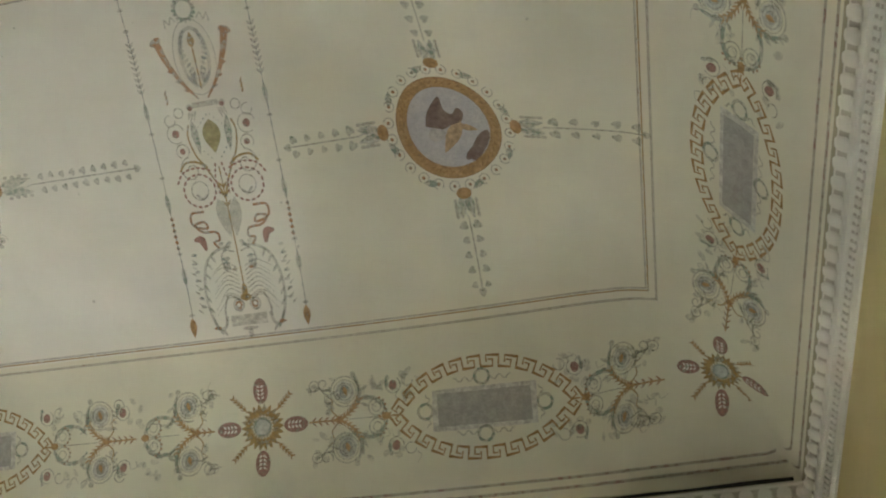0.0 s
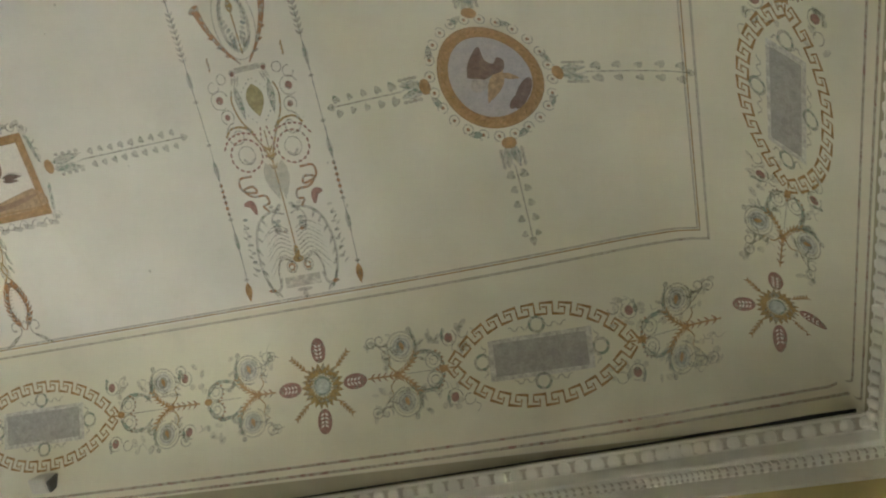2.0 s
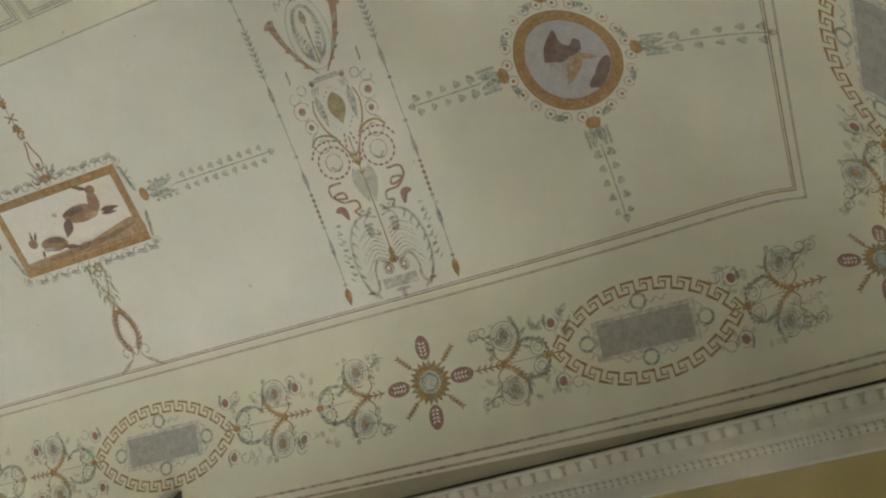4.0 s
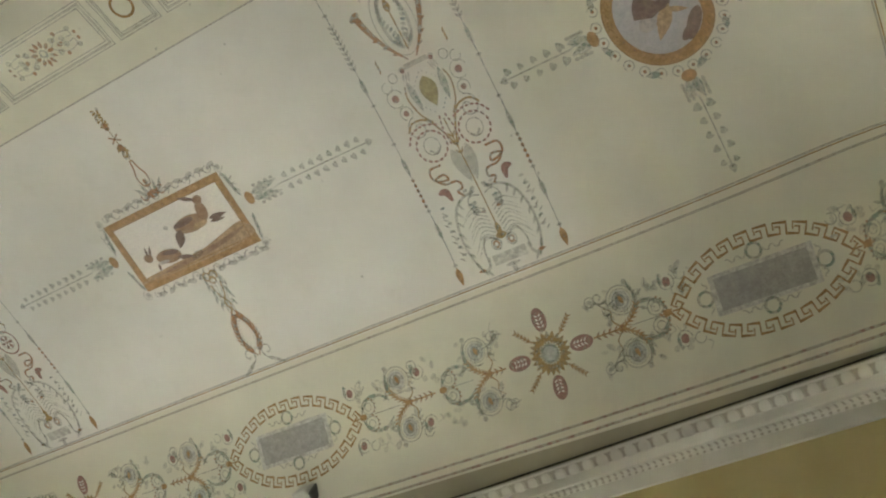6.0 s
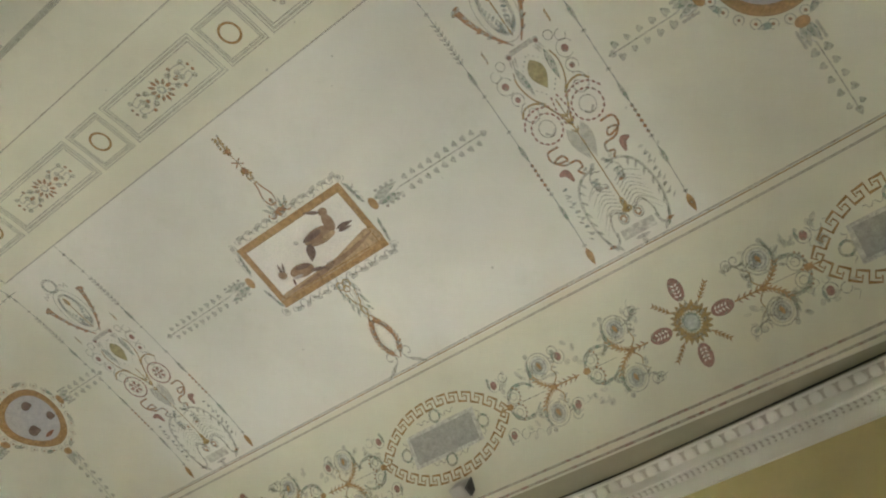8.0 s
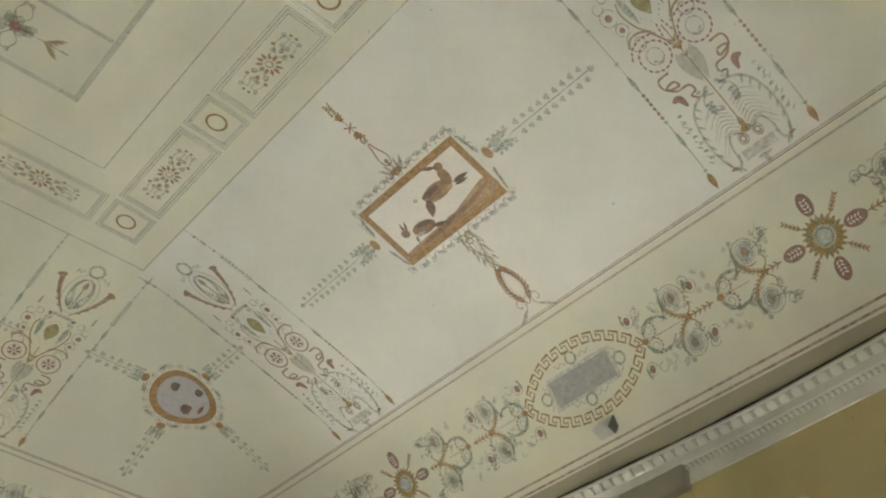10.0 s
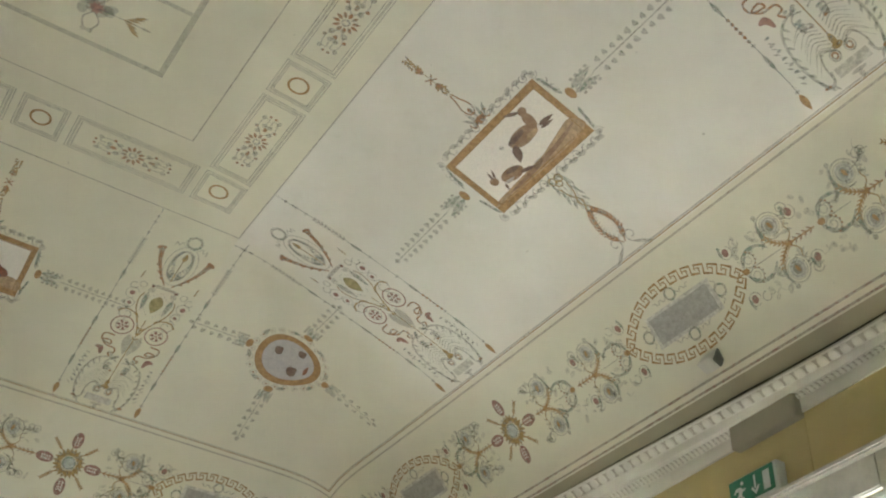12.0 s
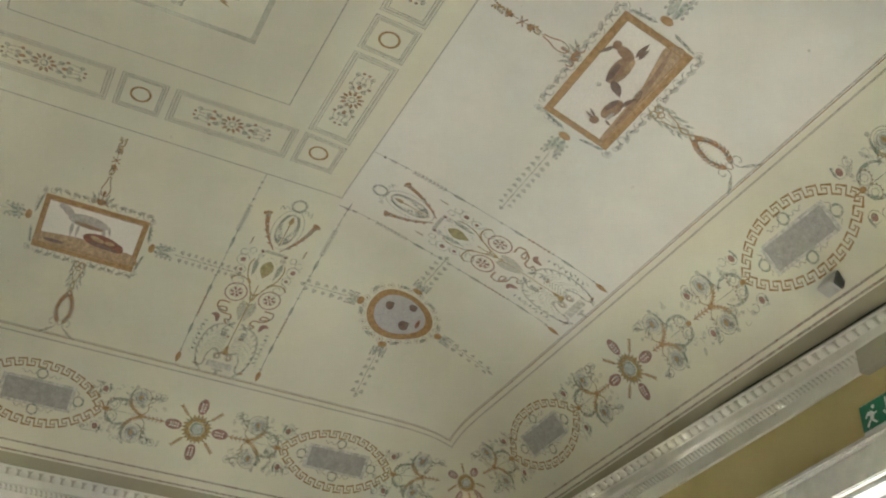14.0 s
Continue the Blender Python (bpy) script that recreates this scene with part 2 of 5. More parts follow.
def grid_quad(x0, y0, x1, y1, nx, ny):
    vs = [Vector((x0 + (x1 - x0) * i / nx, y0 + (y1 - y0) * j / ny)) for j in range(ny + 1) for i in range(nx + 1)]
    return vs, [(j * (nx + 1) + i, j * (nx + 1) + i + 1, (j + 1) * (nx + 1) + i + 1, (j + 1) * (nx + 1) + i) for j in range(ny) for i in range(nx)]


def rect_line(x0, y0, x1, y1, width, step=0.08):
    out = []
    for (ax, ay), (bx, by) in (((x0, y0), (x1, y0)), ((x1, y0), (x1, y1)), ((x1, y1), (x0, y1)), ((x0, y1), (x0, y0))):
        k = max(1, int(math.hypot(bx - ax, by - ay) / step))
        out += [(ax + (bx - ax) * i / k, ay + (by - ay) * i / k) for i in range(k)]
    return band(out, width, True)


def straight(x0, y0, x1, y1, width, step=0.05, wobble=0.0):
    k = max(1, int(math.hypot(x1 - x0, y1 - y0) / step))
    return band([(x0 + (x1 - x0) * i / k + random.uniform(-wobble, wobble), y0 + (y1 - y0) * i / k + random.uniform(-wobble, wobble)) for i in range(k + 1)], width)


def dashes(points, count, length, width):
    """A dotted garland along a line."""
    pts = [Vector(p) for p in points]
    cum = [0.0]
    for a, b in zip(pts, pts[1:]):
        cum.append(cum[-1] + (b - a).length)
    out = []
    for i in range(count):
        d = cum[-1] * (i + 0.5) / count
        k = max(0, min(len(pts) - 2, sum(c < d for c in cum) - 1))
        t = (d - cum[k]) / max(1e-9, cum[k + 1] - cum[k])
        p, way = pts[k].lerp(pts[k + 1], t), pts[k + 1] - pts[k]
        out.append(disc(p.x, p.y, length / 2, width / 2, math.atan2(way.y, way.x), 7))
    return out


# ---- objects ----
def thing(name, place, label, category, group="", kind=""):
    ob = new(name)
    ob.empty_display_size = 0.05
    ob.location = place
    tagged(ob, label, category, group, kind)
    return ob


def part(name, bm, material, parent, label=""):
    me = bpy.data.meshes.new(name)
    bm.to_mesh(me)
    bm.free()
    me.materials.append(material)
    ob = new(name, me)
    ob.parent = parent
    if label:
        tagged(ob, label)
    return ob


def stroke(name, shapes, material, parent, place, layer=1.0, label="", whole=False, split=False):
    """Brush strokes of one painted part, laid on the vault: two or three strokes are parts of their own, a dusting of small ones is one part."""
    base = parent.matrix_basis.translation
    if parent.parent:
        base = base + parent.parent.matrix_basis.translation
    alone = whole or len(shapes) > 3 and not split
    first = None
    for group in ([shapes] if alone else [[q] for q in shapes]):
        vs, fs = [], []
        for k, (v2, f2) in enumerate(group):
            o = len(vs)
            vs += [place(p[0], p[1], layer + 0.04 * (k % 5)) - base for p in v2]
            fs += [tuple(o + i for i in f) for f in f2]
        me = bpy.data.meshes.new(name)
        me.from_pydata([tuple(v) for v in vs], [], fs)
        me.materials.append(material)
        ob = new(name, me)
        ob.parent = parent
        if label:
            tagged(ob, label)
        if len(group) > 3 and not whole:
            tagged(ob, kind="stuff")
        first = first or ob
    return first


def box_bm(x0, y0, z0, x1, y1, z1, bevel=0.0):
    bm = bmesh.new()
    bmesh.ops.create_cube(bm, size=1)
    for v in bm.verts:
        v.co = Vector(((x0 + x1) / 2 + v.co.x * (x1 - x0), (y0 + y1) / 2 + v.co.y * (y1 - y0), (z0 + z1) / 2 + v.co.z * (z1 - z0)))
    if bevel:
        bmesh.ops.bevel(bm, geom=bm.edges[:], offset=bevel, segments=2, affect="EDGES")
    return bm


def solid(name, bm, material, label="", category="", kind="structure"):
    ob = part(name, bm, material, None)
    return tagged(ob, label, category, "", kind)


# ---- the large structure ----
XW, YW, T = K * WX, K * WY, 0.45
solid("floor", box_bm(-XW - T, -YW - T, -0.2, XW + T, YW + T, 0.0), FLOOR, "warm stone tile floor of the hall", "floor")
EAST = 0.055                   # the east wall stands this much nearer


def build_east_wall():
    bm = bmesh.new()
    plan = [(K * skewed(WX - EAST, y / K), y) for y in (-YW - T, 0.6 * K, YW + T)] + [(XW + T, YW + T), (XW + T, -YW - T)]
    f = bm.faces.new([bm.verts.new((x, y, 0)) for x, y in plan])
    up = bmesh.ops.extrude_face_region(bm, geom=[f])["geom"]
    for v in up:
        if isinstance(v, bmesh.types.BMVert):
            v.co.z = TOP + 0.2
    bmesh.ops.recalc_face_normals(bm, faces=bm.faces[:])
    return solid("wall_east", bm, YELLOW, "yellow ochre distempered plaster wall", "wall")


build_east_wall()
solid("wall_west", box_bm(-XW - T, -YW - T, 0, -XW, YW + T, TOP + 0.2), YELLOW, "yellow ochre distempered plaster wall", "wall")
SKEW_TURN = math.atan(-0.029)


def north_skew(x):
    """The north wall and its cornice stand slightly askew to the vault."""
    return 0.030 - 0.029 * max(x, -0.5)


def on_north(name, bm, material, label, category):
    """A fixed piece on the north wall, built with the wall's face at y = 0."""
    ob = solid(name, bm, material, label, category)
    ob.location, ob.rotation_euler = (0, K * (WY + north_skew(0)), 0), (0, 0, SKEW_TURN)
    return ob


DOOR_X, DOOR_TOP = 0.66, TOP - K * 1.545


def wall_with_openings(name, y0, y1, openings):
    """A wall along x with rectangular openings (x0, x1, z0, z1), left to right."""
    bm = bmesh.new()

    def lump(x0, x1, z0, z1):
        if x1 - x0 > 0.001 and z1 - z0 > 0.001:
            tmp = box_bm(x0, y0, z0, x1, y1, z1)
            me = bpy.data.meshes.new("tmp")
            tmp.to_mesh(me)
            tmp.free()
            bm.from_mesh(me)
            bpy.data.meshes.remove(me)
    at = -XW
    for x0, x1, z0, z1 in openings:
        lump(at, x0, 0, TOP + 0.2)
        lump(x0, x1, 0, z0)
        lump(x0, x1, z1, TOP + 0.2)
        at = x1
    lump(at, XW, 0, TOP + 0.2)
    return solid(name, bm, YELLOW, "yellow ochre distempered plaster wall", "wall")


north = wall_with_openings("wall_north", YW, YW + T, [(-DOOR_X, DOOR_X, 0.0, DOOR_TOP)])
for v in north.data.vertices:
    v.co.y += K * north_skew(v.co.x / K)
wall_with_openings("wall_south", -YW - T, -YW, [])
# added unseen dark panels, below the openings' heads, cut light bounced into the corners
ABSORBER_TOP = 3.1
for name, x0, y0, x1, y1 in (("absorber_south", -XW, -YW, XW, -YW + 0.02), ("absorber_west", -XW, -YW + 0.02, -XW + 0.02, YW - 0.10),
                             ("absorber_north", -XW + 0.02, YW - 0.10, -0.93, YW + 0.07), ("absorber_north", 0.93, YW - 0.10, XW - 0.16, YW + 0.07)):
    solid(name, box_bm(x0, y0, 0, x1, y1, ABSORBER_TOP), ABSORBER, "unseen dark panel added to soak up light off the lower wall", "wall")
east_absorber = build_east_wall()
east_absorber.name = "absorber_east"
east_absorber.data.materials[0] = ABSORBER
for v in east_absorber.data.vertices:
    v.co.x -= 0.02
    v.co.z = min(v.co.z, ABSORBER_TOP)
tagged(east_absorber, "unseen dark panel added to soak up light off the lower wall", "wall", "", "structure")
# unseen slab, added only to stop sky light leaking in round the vault
solid("roof", box_bm(-XW - T, -YW - T, TOP + 0.2, XW + T, YW + T, TOP + 0.4), STUCCO, "unseen slab added above the vault to keep sky light out", "roof")


def grid_lines(limit, marks, step):
    """Even grid lines that also pass through the marks."""
    stops = sorted({-limit, limit, *marks, *[-q for q in marks]})
    out = []
    for a, b in zip(stops, stops[1:]):
        n = max(1, round((b - a) / step))
        out += [a + (b - a) * i / n for i in range(n)]
    return out + [limit]


FOOT = 1.868                   # the darker strip at the foot of the vault, painted shade, begins here


def build_vault():
    foot = (1.80, 1.83, 1.85, FOOT, 1.88, 1.89)
    xs = grid_lines(AX - SPAN + RIM, (1.372, AX + 0.03, *[AX - SPAN + q for q in foot]), 0.03)
    ys = grid_lines(BY - SPAN + RIM, (0.995, BY + 0.03, *[BY - SPAN + q for q in foot]), 0.03)
    w = len(xs)
    vs = [(K * skewed(x, y), K * y, TOP + K * height(x, y)) for y in ys for x in xs]
    fs = [((j + 1) * w + i, (j + 1) * w + i + 1, j * w + i + 1, j * w + i) for j in range(len(ys) - 1) for i in range(w - 1)]
    me = bpy.data.meshes.new("ceiling")
    me.from_pydata(vs, [], fs)
    me.polygons.foreach_set("use_smooth", [True] * len(fs))
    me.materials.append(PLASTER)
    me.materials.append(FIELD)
    me.materials.append(FOOT_SHADE)
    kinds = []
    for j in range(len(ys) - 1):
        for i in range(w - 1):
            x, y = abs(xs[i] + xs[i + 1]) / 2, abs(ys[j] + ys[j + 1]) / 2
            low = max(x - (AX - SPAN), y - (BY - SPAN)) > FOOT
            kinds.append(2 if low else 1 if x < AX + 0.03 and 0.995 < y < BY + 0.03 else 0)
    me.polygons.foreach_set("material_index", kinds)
    ob = new("ceiling", me)
    return tagged(ob, "cream plaster coved vault with faded grotesque painting", "ceiling", "", "structure")


build_vault()

# cornice: (inset from the wall, fall below the flat middle), from the top lip down to the wall
CORNICE = [(0.0, 0.900), (0.055, 0.975), (0.090, 0.984), (0.092, 0.990), (0.086, 0.998), (0.070, 1.012), (0.058, 1.020), (0.054, 1.026), (0.052, 1.062),
           (0.049, 1.067), (0.030, 1.069), (0.027, 1.072), (0.022, 1.084), (0.013, 1.091), (0.011, 1.095), (0.010, 1.156), (0.0, 1.160)]


def lip_skew(x):
    """The cornice's lip bows outwards and sags near the middle of the north wall."""
    return 0.064 - 0.013 * (x - 0.6) - 0.047 * (math.hypot(x - 0.6, 0.2) - 0.2)


def side_point(side, s, inset, drop):
    d = (WY if side in ("north", "south") else WX) - inset
    if side == "east":
        d = WX - EAST - inset * 0.6
    x, y = {"north": (s, d), "south": (-s, -d), "east": (d, -s), "west": (-d, s)}[side]
    if drop > 0.985:
        drop = 0.985 + (drop - 0.985) * 0.88
    if side == "north":
        k = min(1, inset / 0.07)
        y += north_skew(x) * (1 - k) + min(lip_skew(x), 0.03) * k
        drop += max(0, lip_skew(x) - 0.03) * 0.82 * k
    return Vector((K * skewed(x, y), K * y, TOP - K * drop))


def run_round(name, profile, material, side, label):
    """A moulding along one wall, mitred at the corners."""
    half = WX if side in ("north", "south") else WY
    vs, fs = [], []
    steps = 48
    for i in range(steps + 1):
        for inset, drop in profile:
            s = (-1 + 2 * i / steps) * (half - inset)
            vs.append(tuple(side_point(side, s, inset, drop)))
    n = len(profile)
    for i in range(steps):
        for j in range(n - 1):
            fs.append((i * n + j, i * n + j + 1, (i + 1) * n + j + 1, (i + 1) * n + j))
    me = bpy.data.meshes.new(name)
    me.from_pydata(vs, [], fs)
    me.materials.append(material)
    ob = new(name, me)
    return tagged(ob, label, "cornice", "", "structure")


SIDES = ("north", "east", "south", "west")
cornices = {s: run_round("cornice_" + s, CORNICE, STUCCO, s, "grey white stucco cornice with leaf and flute mouldings") for s in SIDES}


# ---- tall glazed door in the north wall, with its white casing ----
def build_north_door():
    zc, w = TOP - K * 1.425, 0.235
    door = thing("door_1", (0, K * (WY + north_skew(0)), 0), "tall glazed double door with white painted casing", "door", "", "structure")
    door.rotation_euler = (0, 0, SKEW_TURN)
    y = -0.035
    part("casing", box_bm(-DOOR_X - w, y, 0, -DOOR_X, 0.0, zc, 0.006), WHITE, door)
    part("casing", box_bm(DOOR_X, y, 0, DOOR_X + w, 0.0, zc, 0.006), WHITE, door)
    part("casing", box_bm(-DOOR_X, y, DOOR_TOP, DOOR_X, 0.0, zc, 0.006), WHITE, door)
    part("lintel_moulding", box_bm(-DOOR_X - w - 0.03, y - 0.03, zc + 0.001, DOOR_X + w + 0.03, 0.0, zc + 0.03, 0.008), WHITE, door)
    for x0, x1, z0, z1 in ((-DOOR_X, -DOOR_X + 0.02, 0, DOOR_TOP - 0.02), (DOOR_X - 0.02, DOOR_X, 0, DOOR_TOP - 0.02), (-DOOR_X, DOOR_X, DOOR_TOP - 0.02, DOOR_TOP - 0.001)):
        part("jamb_lining", box_bm(x0, -0.001, z0, x1, 0.44, z1), WHITE, door)
    for k in (-1, 1):
        x0, x1 = sorted((0.004 * k, k * (DOOR_X - 0.024)))
        leaf_ob = part("door_leaf", box_bm(x0, 0.10, 0.01, x0 + 0.09, 0.15, DOOR_TOP - 0.025, 0.004), WHITE, door)
        part("stile", box_bm(x1 - 0.09, 0.10, 0.01, x1, 0.15, DOOR_TOP - 0.025, 0.004), WHITE, leaf_ob)
        for z in (0.01, 0.95, 1.8, 2.65, DOOR_TOP - 0.10):
            part("rail", box_bm(x0 + 0.09, 0.10, z, x1 - 0.09, 0.15, z + 0.09, 0.004), WHITE, leaf_ob)
        for za, zb in ((0.10, 0.95), (1.04, 1.8), (1.89, 2.65), (2.74, DOOR_TOP - 0.10)):
            pane = part("pane", box_bm(x0 + 0.09, 0.122, za, x1 - 0.09, 0.128, zb), GLASS, leaf_ob)
            pane.visible_shadow = False
    return door


build_north_door()


# ---- painted lines that divide the vault ----
def vault_lines():
    def rect_thing(name, x, y, width, mat, label, rounded=0.0, bow=None):
        ob = thing(name, on_vault(x, y, 0), label, "painted line", "painted dividing lines")
        pts = []
        corner = [(1, 1), (-1, 1), (-1, -1), (1, -1)]
        for k, (cx, cy) in enumerate(corner):
            nx, ny = corner[(k + 1) % 4]
            r = rounded
            a0 = math.atan2(cy, cx) - math.pi / 4
            if r:
                for i in range(6):
                    a = a0 + math.pi / 2 * i / 5
                    pts.append((cx * (x - r) + r * math.cos(a), cy * (y - r) + r * math.sin(a)))
            else:
                pts.append((cx * x, cy * y))
            ex, ey = nx * (x - r) if cx != nx else cx * x, ny * (y - r) if cy != ny else cy * y
            px, py = pts[-1]
            m = int(math.hypot(ex - px, ey - py) / 0.05)
            pts += [(px + (ex - px) * i / m, py + (ey - py) * i / m) for i in range(1, m)]
        stroke("painted_stripe", [band([bow(*q) for q in pts] if bow else pts, width, True)], mat, ob, free_map(0, 0), 1)
        return ob
    def panel_bow(x, y):
        """The east line runs a little nearer; the long lines bow outwards in the middle."""
        return (x - 0.029 if x > AX - 0.1 else x), (y - (0.028 if x > 0 else 0.012) * (x / AX) ** 6 if y > BY - 0.1 else y)

    def foot_bow(x, y):
        """The red lines sink towards the west along the north wall."""
        return x, y + (0.011 - 0.018 * (max(x, 0) / 2.6) ** 3) * min(1, max(0, (y - 2.15) / 0.25))

    rect_thing("inner_line", 0.934, 0.576, 0.006, THIN, "thin brown painted line round the centre field")
    rect_thing("outer_line", 1.372, 0.995, 0.006, THIN, "thin brown painted line framing the centre compartments")
    rect_thing("panel_line", AX + 0.014, BY + 0.016, 0.0055, MAUVE, "faded mauve line round the painted panels", 0.0, panel_bow)
    rect_thing("panel_line", AX + 0.021, BY + 0.023, 0.004, GOLD, "thin ochre line beside the mauve one", 0.0, panel_bow)
    rect_thing("panel_line", AX + 0.045, BY + 0.048, 0.0075, MAUVE, "broader faded mauve line round the painted panels", 0.0, panel_bow)
    rect_thing("border_line", AX - SPAN + 1.842, BY - SPAN + 1.838, 0.0045, PINK, "thin red line along the foot of the vault", 0.06, foot_bow)
    rect_thing("border_line", AX - SPAN + 1.862, BY - SPAN + 1.852, 0.0045, PINK, "thin red line above the cornice", 0.03, foot_bow)
    ob = rect_thing("centre_band", 0.655, 0.322, 0.024, FAINT, "soft grey green band round the centre field")
    for k in (-1, 1):
        stroke("painted_stripe", [straight(0.300 * k, -0.307, 0.300 * k, 0.307, 0.020)], FAINT, ob, free_map(0, 0), 1)


vault_lines()


def centre_sprays():
    for k in (-1, 1):
        ob = thing("painted_spray", on_vault(0.47 * k, 0, 0), "faint red flower with green palmettes on plaster", "painted ornament", "centre sprays")
        m = free_map(0.47 * k, 0)
        stroke("flower", [leaf(0, 0, 2 * math.pi * i / 9, 0.032, 0.016) for i in range(9)] + [disc(0, 0, 0.014)], CRIMSON, ob, m, 2, "small red flower")
        stroke("foliage", [disc(0.03 * math.cos(i), 0.05 * math.sin(i * 1.7), 0.028, 0.02, i) for i in range(9)], FAINT, ob, m, 1)
        for d in (-1, 1):
            stroke("palmette", [leaf(x, d * (0.10 + 0.012 * abs(j)), d * math.pi / 2 - 0.16 * j, 0.055, 0.012) for j, x in ((-3, -0.03), (-2, -0.02), (-1, -0.01), (0, 0), (1, 0.01), (2, 0.02), (3, 0.03))], GOLD, ob, m, 1)
            stroke("stem", [straight(0, d * 0.03, 0, d * 0.21, 0.006), leaf(0, d * 0.17, d * math.pi / 2, 0.04, 0.014)], GREEN, ob, m, 1.5)
            for e in (-1, 1):
                stroke("twig", [band(curve([(0.02 * e, 0), (0.07 * e, 0.03 * d), (0.12 * e, 0.015 * d)]), 0.007)] + [disc(0.125 * e, 0.012 * d, 0.012)], SAGE, ob, m, 1.2)


centre_sprays()

# ---- compartments of the centre: wreath squares and flowered oblongs ----
GX, GY = 1.160, 0.795          # ring band: half length and half width
HALF = 0.096


def wreath_square(x, y):
    ob = thing("wreath_square", on_vault(x, y, 0), "pale grey painted square with a brown wreath", "painted panel", "wreath squares")
    m = free_map(x, y)
    stroke("border", [rect_line(-HALF, -HALF, HALF, HALF, 0.005), rect_line(-HALF + 0.02, -HALF + 0.02, HALF - 0.02, HALF - 0.02, 0.005)], SLATE_LINE, ob, m, 1)
    stroke("moulding", [rect_line(-HALF + 0.011, -HALF + 0.011, HALF - 0.011, HALF - 0.011, 0.009)], FAINT, ob, m, 1)
    stroke("wreath", [ring(0, 0, 0.040, 0.010, 28)] + [leaf(0.040 * math.cos(a), 0.040 * math.sin(a), a + 1.9, 0.016, 0.007) for a in [2 * math.pi * i / 16 for i in range(16)]], KEY, ob, m, 2, "brown leaf wreath")


def flower_oblong(x, y, half, along):
    ob = thing("flowered_oblong", on_vault(x, y, 0), "pale grey painted oblong with a brown flower and scrolls", "painted panel", "flowered oblongs")
    m = free_map(x, y) if along == "x" else free_map(x, y, (0, 1), (-1, 0))
    stroke("border", [rect_line(-half, -HALF, half, HALF, 0.005), rect_line(-half + 0.024, -HALF + 0.024, half - 0.024, HALF - 0.024, 0.005)], SLATE_LINE, ob, m, 1)
    stroke("moulding", [rect_line(-half + 0.012, -HALF + 0.012, half - 0.012, HALF - 0.012, 0.010)], FAINT, ob, m, 1)
    stroke("petal", [leaf(0.022 * math.cos(a), 0.022 * math.sin(a), a, 0.032, 0.015) for a in [2 * math.pi * i / 11 for i in range(11)]], RUST, ob, m, 2, "", False, True)
    stroke("flower_heart", [ring(0, 0, 0.014, 0.008, 12)], BLUE, ob, m, 2, "pale blue flower centre")
    blobs, scrolls, dots = [], [], []
    for k in (-1, 1):
        for e in (-1, 1):
            blobs += [disc(k * 0.065, e * 0.026, 0.014, 0.012), disc(k * 0.15, e * 0.034, 0.012, 0.01), disc(k * 0.105, e * 0.012, 0.012)]
            scrolls += [band(curve([(k * 0.04, 0), (k * 0.09, e * 0.035), (k * 0.14, e * 0.03), (k * 0.145, e * 0.008), (k * 0.12, e * 0.01)]), 0.006)]
            dots += [disc(k * 0.09, e * 0.042, 0.008), disc(k * 0.165, e * 0.012, 0.007)]
    stroke("foliage", blobs, SAGE, ob, m, 1.5)
    stroke("scrollwork", scrolls, FAINT, ob, m, 1.2)
    stroke("bud", dots + [disc(0.085, 0.0, 0.014, 0.009), disc(-0.085, 0.0, 0.014, 0.009)], RUST, ob, m, 2)


SLATE_LINE = paint_material("slate_line_paint", (0.51, 0.51, 0.455), 0.38, 0.5)
for sy in (-1, 1):
    for i in range(4):
        wreath_square(GX * (-1 + 2 * i / 3), GY * sy)
    for i in range(3):
        flower_oblong(GX * (-2 / 3 + 2 * i / 3), GY * sy, 0.262, "x")
for sx in (-1, 1):
    wreath_square(GX * sx, 0)
    for sy in (-1, 1):
        flower_oblong(GX * sx, GY * sy / 2, 0.268, "y")


